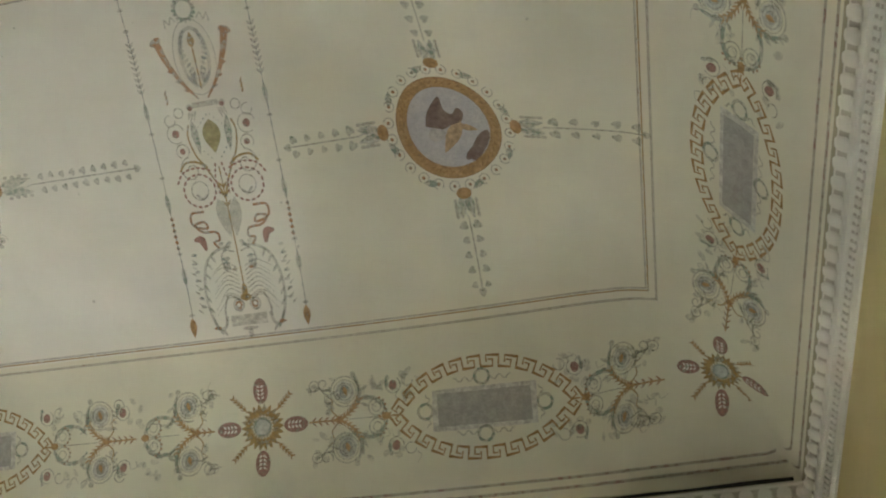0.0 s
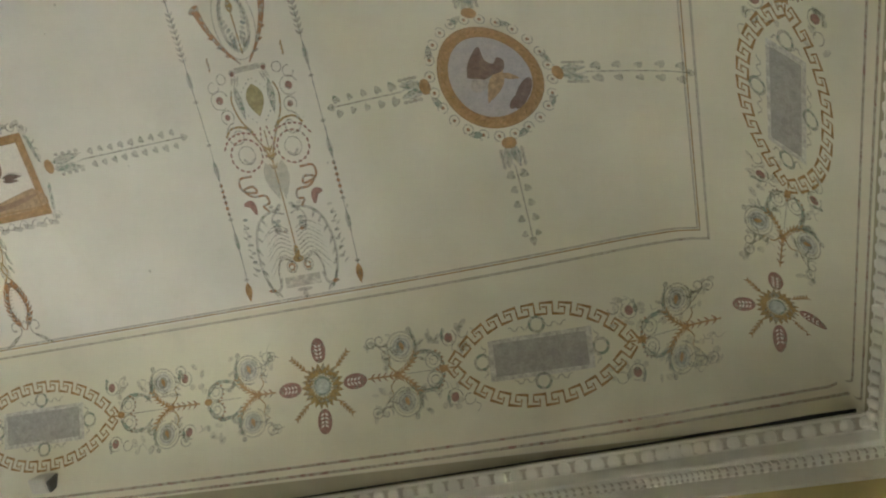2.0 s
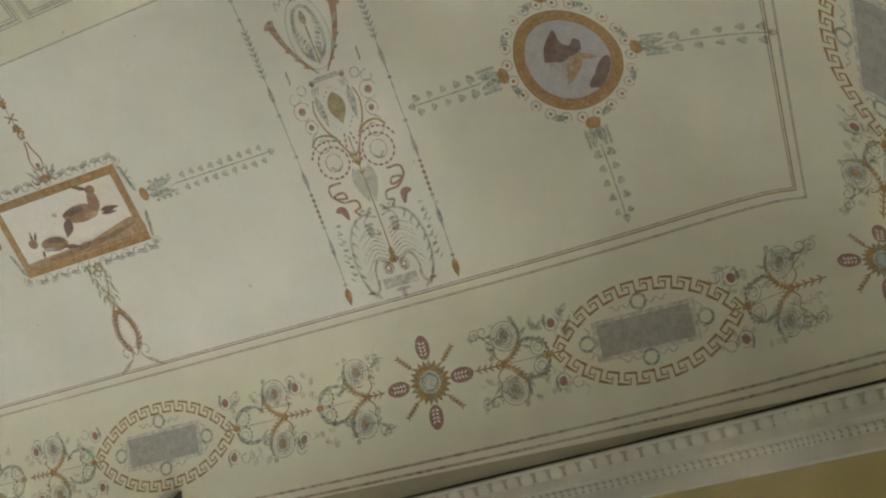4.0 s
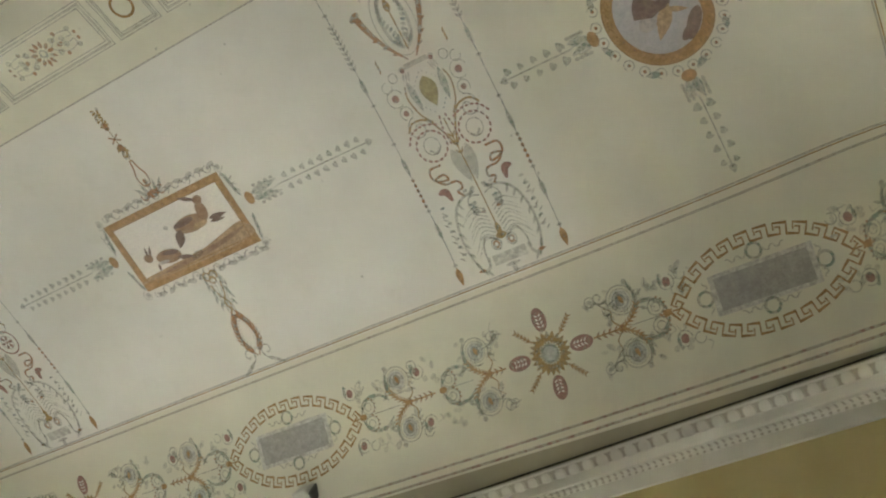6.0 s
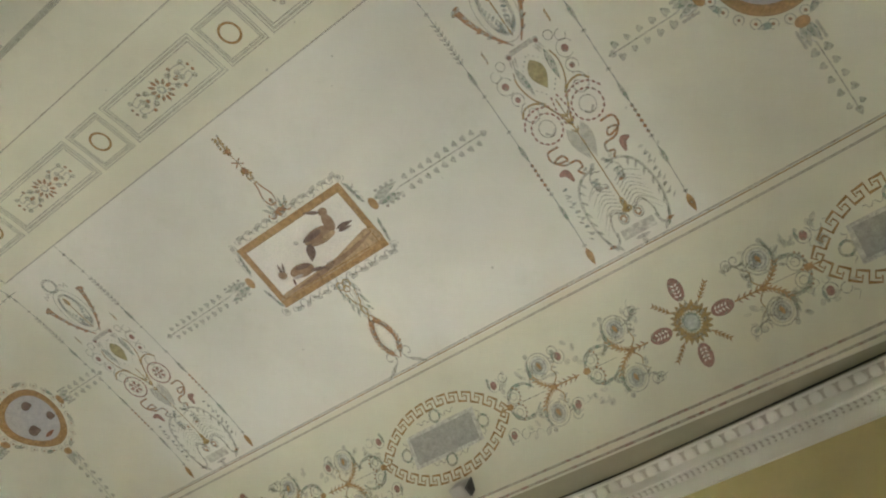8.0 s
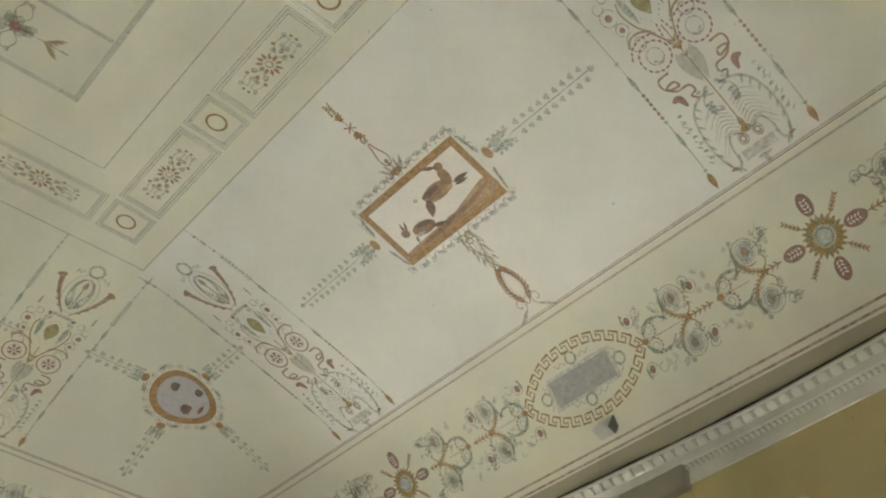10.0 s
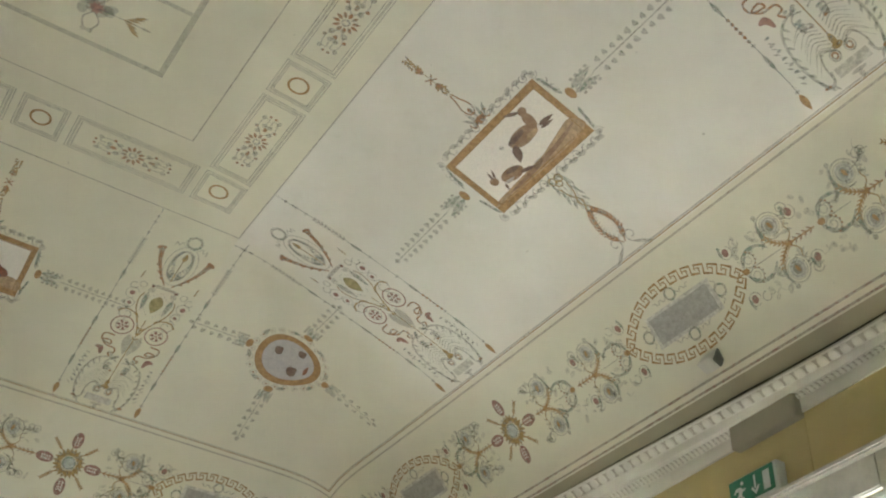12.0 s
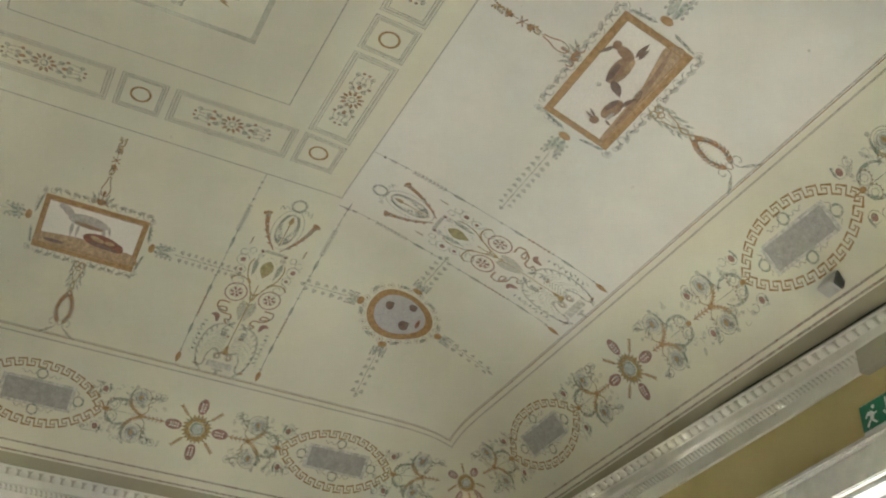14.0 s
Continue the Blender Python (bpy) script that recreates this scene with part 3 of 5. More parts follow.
# ---- leaf garlands ----
def garland(parent, m, x0, y0, x1, y1, pairs, size, bud=True):
    """A flower bud, a green calyx and a stem with paired leaves up to the tip."""
    way = Vector((x1 - x0, y1 - y0))
    ang = math.atan2(way.y, way.x)
    side = Vector((-way.y, way.x)).normalized()
    start, tip = Vector((x0, y0)), Vector((x1, y1))
    stem = stroke("garland", [straight(*start.lerp(tip, 0.24), *tip, 0.005)], SAGE, parent, m, 1)
    leaves = []
    for i in range(pairs):
        t = 0.33 + 0.60 * i / (pairs - 1)
        p = start.lerp(tip, t)
        s = size * (1.05 - 0.15 * i / pairs) * random.uniform(0.85, 1.12)
        for e in (-1, 1):
            q = p + side * e * size * random.uniform(1.3, 1.55)
            leaves.append(heart_leaf(q.x, q.y, ang + e * 1.15 + random.uniform(-0.3, 0.3), s))
    leaves.append(heart_leaf(tip.x, tip.y, ang, size))
    stroke("leaf", leaves, GREEN, parent, m, 1.4, "", False, True)
    a, b = start.lerp(tip, 0.02), start.lerp(tip, 0.26)
    stroke("calyx", [leaf(*(a + side * e * 0.010), ang + e * 0.10, (b - a).length, 0.030) for e in (-1, 1)], TEAL, parent, m, 1.6, "teal green calyx")
    stroke("frill", [disc(*(start.lerp(tip, 0.08 + 0.05 * i) + side * e * 0.034), 0.009, 0.006, ang) for i in range(4) for e in (-1, 1)], MAUVE, parent, m, 1.2)
    if bud:
        stroke("bud", [disc(x0, y0, 0.018, 0.025, ang, 12)], OCHRE, parent, m, 2, "ochre brown flower bud")
    stroke("calyx_strand", [band([tuple(start.lerp(tip, 0.05 + 0.05 * j) + side * (q + 0.006 * (j % 2))) for j in range(5)], 0.004) for q in (-0.022, 0.0, 0.020)], EDGE_WASH, parent, m, 1.9)
    return stem


# ---- round medallions on the creases ----
def medallion(x, y, sx, sy, kind):
    label = "painted round medallion with dark birdlike shapes in gold rim" if kind == 0 else "painted round medallion with three dark patches in gold rim"
    ob = thing("painted_medallion", on_vault(x, y, 0), label, "painted medallion", "corner medallions")
    m = free_map(x, y)
    R = 0.150
    stroke("field", [disc(0, 0, R, R, 0, 40, 6)], LILAC, ob, m, 1, "lilac grey painted sky")
    rim = stroke("rim", [ring(0, 0, R, 0.031, 48)], OCHRE, ob, m, 1.6, "gold ochre rim with darker beads")
    stroke("rim_line", [ring(0, 0, R + 0.016, 0.004, 48), ring(0, 0, R - 0.016, 0.004, 48)], KEY, rim, m, 2.2)
    stroke("beading", [disc(R * math.cos(a), R * math.sin(a), 0.010, 0.003, a + 0.9, 6) for a in [2 * math.pi * i / 44 for i in range(44)]], KEY, rim, m, 2.2)
    # the picture's upper side is towards the middle of the room
    def mf(a, b, layer):
        return m(a, -b * sy, layer)
    if kind == 0:
        # soft dark masses of paint: no creature is drawn
        stroke("dark_wing_patch", [(lambda v: (v, [tuple(range(len(v)))]))([Vector(p) for p in curve([(-0.075, 0.0), (-0.060, 0.045), (-0.010, 0.100), (-0.004, 0.055), (0.020, 0.038), (0.040, 0.060), (0.058, 0.045), (0.045, 0.012), (0.010, 0.0), (-0.02, -0.012)], 3)])], DUSK, ob, mf, 2)
        stroke("pale_patch", [leaf(0.045, 0.018, -2.2, 0.13, 0.045), leaf(0.03, 0.0, -0.25, 0.065, 0.022)], SAND, ob, mf, 2)
        stroke("mist", [disc(-0.035, -0.02, 0.04, 0.025, 0.5, 12)], ASH, ob, mf, 1.8)
        stroke("dark_slope", [disc(0.088, -0.066, 0.062, 0.020, 0.95, 14), disc(0.060, -0.090, 0.035, 0.014, 0.7, 12)], DUSK, ob, mf, 2)
    else:
        for px, py, r in ((0.027, 0.069, 0.028), (0.087, -0.034, 0.026), (-0.060, -0.046, 0.034)):
            stroke("dark_patch", [disc(px, py, r, r * 0.75, 0.4, 12), disc(px + r * 0.5, py - r * 0.3, r * 0.6, r * 0.4, 0, 8)], DUSK, ob, mf, 2)
        stroke("red_streak", [leaf(-0.04, -0.105, 0.1, 0.08, 0.02)], SIENNA, ob, mf, 2)
    scrolls, curls, eyes = [], [], []
    for i in range(24):
        a = 2 * math.pi * (i + 0.5) / 24
        if abs(math.sin(2 * a)) < 0.20:
            continue
        r = R + 0.043
        px, py = r * math.cos(a), r * math.sin(a)
        curls.append(ring(px, py, 0.016, 0.004, 12, None, 0.85, a))
        eyes.append(disc(px, py, 0.006, 0.006, 0, 7))
        if i % 3 == 1:
            scrolls.append(leaf(px, py, a + 1.4, 0.05, 0.022))
    stroke("scrollwork", curls, MAUVE, ob, m, 1)
    stroke("eye_dotting", eyes, RUST, ob, m, 1.2)
    stroke("acanthus", scrolls, TEAL, ob, m, 1.5)
    for dx, dy, far in ((-1, 0, 0.535), (1, 0, 0.545), (0, 1, 0.515), (0, -1, 0.52)):
        dx2, dy2 = dx * sx, dy * sy
        garland(ob, m, dx2 * 0.215, dy2 * 0.215, dx2 * far, dy2 * far, 5, 0.0155)


medallion(1.957, 1.579, 1, 1, 0)
medallion(-1.895, 1.535, -1, 1, 1)
medallion(-1.925, -1.555, -1, -1, 0)
medallion(1.925, -1.555, 1, -1, 1)


# ---- oblong framed pictures in the middle of each side ----
def picture(side, scale, content):
    label = {"north": "ochre framed painted panel with brown leaping shapes on white", "west": "ochre framed painted panel with grey and brown masses"}.get(side, "ochre framed painted panel with brown masses")
    ob = thing("painted_picture", on_vault(*turned(side, 0, 1.565), 0), label, "painted panel", "framed pictures")
    m = plan_map(side, 0, 0, scale)
    W, Y0, Y1 = 0.290, 1.433, 1.716
    stroke("field", [grid_quad(-W + 0.01, Y0 + 0.01, W - 0.01, Y1 - 0.01, 8, 6)], CREAM, ob, m, 1, "cream white painted ground")
    fr = stroke("frame", [straight(-W, Y0 + 0.012, W, Y0 + 0.012, 0.025), straight(-W, Y1 - 0.014, W, Y1 - 0.014, 0.028),
                          straight(-W + 0.013, Y0 + 0.0245, -W + 0.013, Y1 - 0.028, 0.026), straight(W - 0.013, Y0 + 0.0245, W - 0.013, Y1 - 0.028, 0.026)], OCHRE, ob, m, 1.8, "ochre brown painted frame", True)
    stroke("frame_line", [rect_line(-W + 0.027, Y0 + 0.026, W - 0.027, Y1 - 0.029, 0.004), rect_line(-W, Y0, W, Y1, 0.003)], KEY, fr, m, 2.6)

    def blob(name, pts, mat, layer=2.0):
        loop = [Vector(p) for p in curve(pts + [pts[0]], 4)][:-1]
        mid = sum(loop, Vector((0, 0))) / len(loop)
        stroke(name, [([mid] + loop, [(0, 1 + i, 1 + (i + 1) % len(loop)) for i in range(len(loop))])], mat, ob, m, layer)

    x0, y0 = -W + 0.03, Y0 + 0.03
    if content == 0:
        blob("sandy_ground", [(-0.255, 1.668), (-0.255, 1.69), (0.255, 1.69), (0.262, 1.625), (0.20, 1.628), (0.10, 1.652), (-0.05, 1.66)], SAND, 2)
        blob("dark_earth", [(-0.23, 1.680), (-0.05, 1.684), (0.14, 1.672), (0.25, 1.648), (0.25, 1.640), (0.12, 1.655), (-0.08, 1.668)], TAWNY, 2.6)
        # smooth brown ovals stand for the two painted forms
        def oval_between(name, ax, ay, bx, by, fat, mat, layer):
            way = Vector((bx - ax, by - ay))
            stroke(name, [disc((ax + bx) / 2, (ay + by) / 2, way.length / 2 + fat * 0.5, fat, math.atan2(way.y, way.x), 18, 2)], mat, ob, m, layer)
        oval_between("brown_mass", 0.005, 1.553, 0.128, 1.556, 0.032, TAWNY, 3)
        oval_between("brown_mass", 0.136, 1.555, 0.146, 1.505, 0.024, TAWNY, 3.1)
        oval_between("brown_mass", 0.138, 1.489, 0.165, 1.487, 0.016, TAWNY, 3.2)
        stroke("brown_streak", [leaf(0.142, 1.484, -2.70, 0.075, 0.016), leaf(0.150, 1.566, 0.06, 0.085, 0.020), leaf(0.148, 1.578, 0.10, 0.070, 0.014), leaf(0.012, 1.558, 2.25, 0.080, 0.040)], DUSK, ob, m, 3.4, "", False, True)
        oval_between("dark_back", -0.005, 1.543, 0.085, 1.538, 0.012, DUSK, 3.6)
        oval_between("pale_belly", 0.075, 1.574, 0.135, 1.570, 0.011, SAND, 3.7)
        stroke("dark_mark", [disc(-0.040, 1.530, 0.011, 0.009), disc(0.015, 1.665, 0.030, 0.012, -0.2)], UMBER, ob, m, 3.4)
        oval_between("brown_mass", -0.150, 1.622, -0.060, 1.634, 0.027, TAWNY, 3)
        oval_between("brown_mass", -0.206, 1.603, -0.182, 1.606, 0.017, TAWNY, 3.1)
        stroke("brown_streak", [leaf(-0.190, 1.600, -1.35, 0.045, 0.011), leaf(-0.180, 1.600, -1.0, 0.045, 0.011), leaf(-0.075, 1.645, 0.25, 0.08, 0.018), leaf(-0.165, 1.635, 1.9, 0.035, 0.012)], DUSK, ob, m, 3.4, "", False, True)
        oval_between("dark_back", -0.120, 1.612, -0.055, 1.622, 0.009, DUSK, 3.6)
        oval_between("pale_belly", -0.165, 1.638, -0.115, 1.642, 0.007, ASH, 3.7)
    else:
        blob("sandy_ground", [(-0.26, 1.632), (-0.26, 1.69), (0.26, 1.69), (0.262, 1.63), (0.10, 1.625), (-0.05, 1.615)], SAND, 2)
        stroke("grey_mass", [disc(-0.03, 1.520, 0.115, 0.034, 0.03, 20, 2), disc(-0.150, 1.490, 0.045, 0.020, 0.5, 14, 2), disc(-0.185, 1.474, 0.024, 0.014, 0.1, 12)], ASH, ob, m, 3, "", True)
        stroke("grey_streak", [leaf(-0.110, 1.535, 1.50, 0.085, 0.022), leaf(-0.075, 1.54, 1.55, 0.075, 0.018), leaf(0.065, 1.53, 1.45, 0.080, 0.022), leaf(0.085, 1.51, 1.2, 0.06, 0.014)], ASH, ob, m, 3.4, "", False, True)
        stroke("shaded_flank", [disc(-0.02, 1.540, 0.085, 0.010, 0.05, 14)], TAWNY, ob, m, 3.3)
        stroke("brown_mass", [disc(0.07, 1.600, 0.105, 0.034, 0.05, 18, 2), disc(0.165, 1.612, 0.040, 0.024, 0.2, 12)], SIENNA, ob, m, 3.6, "", True)
        stroke("pale_patch", [disc(0.045, 1.592, 0.045, 0.012, 0.2), disc(0.12, 1.598, 0.03, 0.010)], SAND, ob, m, 4.0)
        stroke("dark_mark", [disc(0.09, 1.622, 0.09, 0.010, 0.1), disc(-0.18, 1.660, 0.06, 0.010)], DUSK, ob, m, 4.2)

    # scroll fringe round the frame
    curls, eyes, fronds, knobs, washes = [], [], [], [], []
    for k in range(11):
        x = -W + 0.03 + (2 * W - 0.06) * k / 10
        for y, e in ((Y0 - 0.022, -1), (Y1 + 0.022, 1)):
            r = random.uniform(0.012, 0.019)
            curls.append(ring(x, y + random.uniform(-0.004, 0.004), r, 0.004, 12, r * 0.85, random.uniform(0.6, 0.85), random.uniform(0, 6)))
            curls.append(band(curve([(x + 0.012, y), (x + 0.026, y + 0.008 * e), (x + 0.042, y - 0.008 * e)], 4), 0.004))
            washes.append(disc(x + 0.02, y + 0.010 * e, 0.022, 0.010, random.uniform(-0.5, 0.5), 9))
            if k % 2 == 0:
                eyes.append(disc(x + 0.004, y, 0.007, 0.005, 0.4))
    for k in (-1, 1):
        for y, e in ((Y0 - 0.014, -1), (Y1 + 0.014, 1)):
            knobs.append(disc(k * (W + 0.014), y, 0.012))
            knobs.append(ring(k * (W + 0.016), y, 0.018, 0.004, 12, None, 0.7, k + e))
        for j in range(4):
            fronds += [leaf(k * (W + 0.008 + 0.004 * j), Y0 + 0.005 + 0.022 * j, math.pi / 2 - k * 0.35, 0.045, 0.016), leaf(k * (W + 0.008 + 0.004 * j), Y1 - 0.005 - 0.020 * j, -math.pi / 2 + k * 0.35, 0.042, 0.015)]
            curls.append(ring(k * (W + 0.032), Y0 + 0.03 + 0.02 * j, 0.009, 0.0035, 10, None, 0.7, j))
    stroke("wash", washes, FAINT, ob, m, 0.8, "washed out grey green leaves")
    stroke("scrollwork", curls, MAUVE, ob, m, 1)
    stroke("eye_dotting", eyes, UMBER, ob, m, 1.3)
    stroke("acanthus", fronds, TEAL, ob, m, 1.3)
    stroke("corner_knob", knobs, UMBER, ob, m, 1.6, "", False, True)
    for k in (-1, 1):
        garland(ob, m, k * 0.350, 1.563, k * 0.885, 1.566, 9, 0.015)
    # upper drop: a spindle of leaves and a little lyre
    stroke("upper_drop", [leaf(q, 1.400, -math.pi / 2 + a, 0.055, 0.014) for q, a in ((-0.03, -0.7), (-0.015, -0.35), (0.0, 0.0), (0.015, 0.35), (0.03, 0.7))], TEAL, ob, m, 1.2)
    stroke("drop_flower", [disc(0, 1.402, 0.026, 0.016)] + [ring(e * 0.040, 1.398, 0.016, 0.005, 12, None, 0.75, e) for e in (-1, 1)], RUST, ob, m, 1.5, "", True)
    stroke("lyre", [band(curve([(e * 0.006, 1.262), (e * 0.010, 1.29), (e * 0.024, 1.33), (e * 0.016, 1.362), (0, 1.368)], 5), 0.0065) for e in (-1, 1)] + [disc(0, 1.352, 0.010, 0.012)], RUST, ob, m, 1.4)
    stroke("spindle", [straight(0, 1.05, 0, 1.27, 0.0035)] + [disc(e * random.uniform(0.004, 0.016), 1.05 + 0.011 * i, random.uniform(0.006, 0.011), 0.005, random.uniform(0, 3), 7) for i in (0, 1, 2, 3, 4, 5, 6, 7, 14, 15, 16, 17, 18) for e in (-1, 1)], GOLD, ob, m, 1)
    stroke("cross_tie", [straight(-0.022, 1.158, 0.022, 1.185, 0.006), straight(-0.022, 1.185, 0.022, 1.158, 0.006), disc(0, 1.21, 0.012, 0.018), disc(0, 1.12, 0.010, 0.016)], RUST, ob, m, 1.6)
    # lower drop: a knot, two crossing sprays and a laurel ring
    stroke("knot", [ring(e * 0.016, 1.757, 0.016, 0.005, 14) for e in (-1, 1)] + [ring(0, 1.775, 0.014, 0.005, 14)], GOLD, ob, m, 1.4)
    strands = []
    for j in range(6):
        q = -0.030 + 0.012 * j
        strands.append(band(curve([(q, 1.745), (q * 1.3 + 0.006, 1.80), (q * 0.7 - 0.004, 1.85), (q * 0.5, 1.92)], 6), 0.0045))
    stroke("lower_strand", strands, SAGE, ob, m, 0.9)
    stroke("lower_spray", [leaf(e * (0.022 + 0.006 * (j % 2)), 1.75 + 0.028 * j, math.pi / 2 - e * 0.45, 0.040, 0.012) for e in (-1, 1) for j in range(5)], TEAL, ob, m, 1)
    stroke("twisted_stem", [band(curve([(e * 0.025, 1.79), (e * 0.012, 1.84), (-e * 0.010, 1.88), (e * 0.028, 1.94)]), 0.0055) for e in (-1, 1)], GOLD, ob, m, 1.2)
    lau, sprout = [], []
    for e in (-1, 1):
        arcpts = curve([(e * 0.006, 1.925), (e * 0.034, 1.975), (e * 0.038, 2.035), (e * 0.004, 2.095)])
        lau.append(band(arcpts, 0.0045))
        for k in range(2, len(arcpts) - 1, 2):
            a = math.atan2(arcpts[k + 1][1] - arcpts[k][1], arcpts[k + 1][0] - arcpts[k][0])
            lau += [leaf(*arcpts[k], a + math.pi + d * 0.45, 0.030, 0.010) for d in (-1, 1)]
            sprout.append(leaf(*arcpts[k], a + math.pi - e * 1.2, 0.026, 0.006))
    stroke("laurel_ring", lau, RUST, ob, m, 1.6, "rust brown laurel ring")
    stroke("laurel_sprout", sprout, FAINT, ob, m, 1.0)
    stroke("lower_scroll", [band(spiral(e * 0.045, 2.085, 0.030, 1.1, 1.57, e), 0.006) for e in (-1, 1)] + [leaf(e * 0.03, 2.11, math.pi / 2 - e * 1.1, 0.09, 0.014) for e in (-1, 1)], SAGE, ob, m, 1)


picture("north", 1.0, 0)
picture("west", 0.80, 1)
picture("south", 1.0, 0)
picture("east", 0.80, 1)


# ---- candelabra strips between the panels ----
def candelabra(side, s0, lean):
    ob = thing("painted_candelabrum", on_vault(*turned(side, s0, 1.6), 0), "faded painted candelabrum strip with scrolls and torches", "painted ornament", "candelabra strips")
    place = plan_map(side)
    flowered_head = side == "north" and s0 < 0

    def m(s, v, layer):
        return place(s0 + s * 1.0 + lean * 0.062 * (2.13 - v), v, layer)
    # beaded edge lines
    for e in (-1, 1):
        x = e * 0.209
        line = stroke("edge_line", [straight(x, 0.998, x, 2.08, 0.0045, 0.04, 0.0008)], BLUE, ob, m, 1)
        marks = [disc(x, v, 0.010, 0.005) for v in (1.05, 1.085, 1.15, 1.47, 1.61, 1.86, 2.06)]
        marks += [leaf(x, 1.20 + 0.018 * i, -math.pi / 2 + d * 0.7, 0.022, 0.009) for i in range(9) for d in (-1, 1)]
        stroke("beading", marks, UMBER if e < 0 else MAUVE, line, m, 1.3)
        stroke("spindle", [leaf(x, v, math.pi / 2, 0.075, 0.018) for v in (1.37, 1.66, 1.90)], TEAL, line, m, 1.5)
        stroke("red_beading", dashes([(x, 1.735), (x, 1.85)], 6, 0.014, 0.014), RUST, line, m, 1.4)
        stroke("arrow_tip", [leaf(x, 2.068, math.pi / 2, 0.062, 0.026)], OCHRE, line, m, 2, "ochre arrow tip")
    # wreath, oval and torches at the head
    stroke("wreath", [ring(0, 1.118, 0.030, 0.009, 22)] + [disc(0.036 * math.cos(a), 1.118 + 0.036 * math.sin(a), 0.005) for a in [0.4 * i for i in range(16)]], TEAL, ob, m, 1)
    stroke("ribbon", [band(curve([(e * 0.035, 1.15), (e * 0.05, 1.135), (e * 0.058, 1.155), (e * 0.072, 1.14), (e * 0.075, 1.165)], 4), 0.005) for e in (-1, 1)], UMBER, ob, m, 1)
    stroke("oval", [ring(0, 1.262, 0.070, 0.0045, 32, 0.115), ring(0, 1.262, 0.046, 0.012, 28, 0.088)], FAINT, ob, m, 1)
    if flowered_head:
        stroke("dark_bead", [disc(e * 0.209, v, 0.008, 0.007) for e, v in ((-1, 1.035), (-1, 1.075), (1, 1.05), (1, 1.10))], UMBER, ob, m, 1.8, "", False, True)
    stroke("wing_foliage", [disc(e * (0.025 + 0.014 * math.sin(i * 0.45)), 1.185 + 0.014 * i, 0.010, 0.006, e * 0.6) for i in range(10) for e in (-1, 1)] + [leaf(e * 0.012, 1.345, -math.pi / 2 + e * j * 0.35, 0.05, 0.012) for e in (-1, 1) for j in (0, 1, 2)], BLUE, ob, m, 1.3)
    stroke("palm", [leaf(0, 1.235, -math.pi / 2, 0.05, 0.024), straight(0, 1.235, 0, 1.36, 0.006)], GOLD, ob, m, 1.5)
    for e in (-1, 1):
        pts = curve([(e * 0.116, 1.205), (e * 0.098, 1.262), (e * 0.062, 1.33), (e * 0.016, 1.388)])
        stroke("torch", [band(pts, 0.020, False, lambda t: 1.25 - 1.0 * t), disc(e * 0.120, 1.198, 0.022, 0.012, e * 0.4, 10)] + [leaf(*pts[k], math.atan2(-1, e * 1.2) + 0.4 * e, 0.022, 0.010) for k in (12, 16, 20)], RUST, ob, m, 2, "rust brown torch")
    stroke("bar", [straight(-0.045, 1.404, 0.045, 1.404, 0.017)], MAUVE, ob, m, 2)
    stroke("bar_trim", [disc(e * 0.056, 1.408, 0.012, 0.010) for e in (-1, 1)] + [leaf(e * (0.038 + 0.010 * i), 1.418, math.pi / 2 - e * 0.35, 0.040 - 0.004 * i, 0.008) for e in (-1, 1) for i in range(3)], UMBER, ob, m, 1.6)
    # lozenge with leaves and eyed scrolls
    stroke("lozenge", [leaf(0, 1.452, math.pi / 2, 0.106, 0.062, 10)], OLIVE, ob, m, 2, "olive gold lozenge")
    stroke("dotted_rim", dashes(curve([(0, 1.432), (0.048, 1.48), (0.05, 1.53), (0.012, 1.578)]), 11, 0.007, 0.005) + dashes(curve([(0, 1.432), (-0.048, 1.48), (-0.05, 1.53), (-0.012, 1.578)]), 11, 0.007, 0.005), BLUE, ob, m, 1.2)
    stroke("acanthus", [leaf(e * 0.062, 1.445, math.pi / 2 + e * 0.08, 0.115, 0.026) for e in (-1, 1)], TEAL, ob, m, 1.4)
    curls, eyes, stems = [], [], []
    for e in (-1, 1):
        curls += [ring(e * 0.125, 1.482, 0.030, 0.004, 16, None, 0.8, 1.0), ring(e * 0.114, 1.538, 0.022, 0.004, 14, None, 0.8, 2.0), ring(e * 0.10, 1.42, 0.016, 0.004, 12), ring(e * 0.135, 1.44, 0.018, 0.004, 12, None, 0.8)]
        curls += [band(spiral(e * 0.098, 1.60, 0.042, 1.15, -1.57, e), 0.005)]
        eyes += [disc(e * 0.125, 1.482, 0.013), disc(e * 0.114, 1.538, 0.010), disc(e * 0.056, 1.412, 0.008)]
        stems += [band(curve([(e * 0.04, 1.60), (e * 0.07, 1.56), (e * 0.085, 1.50), (e * 0.075, 1.46)]), 0.006), band(curve([(0, 1.70), (e * 0.025, 1.64), (e * 0.06, 1.585), (e * 0.11, 1.575), (e * 0.14, 1.60)]), 0.007)]
        stems += [leaf(e * 0.12 + 0.012 * e, 1.392 - 0.014 * j, -1.2, 0.022, 0.007) for j in range(3)]
    stroke("scrollwork", curls, SAGE, ob, m, 1)
    stroke("eye_dotting", eyes, CRIMSON, ob, m, 1.4)
    stroke("stemwork", stems, GOLD, ob, m, 1.2)
    # beaded rings
    rings_ = []
    flowered = side in ("west", "east") or s0 < 0
    for e in (-1, 1):
        if flowered:
            rings_.append(ring(e * 0.085, 1.668, 0.052, 0.006, 26))
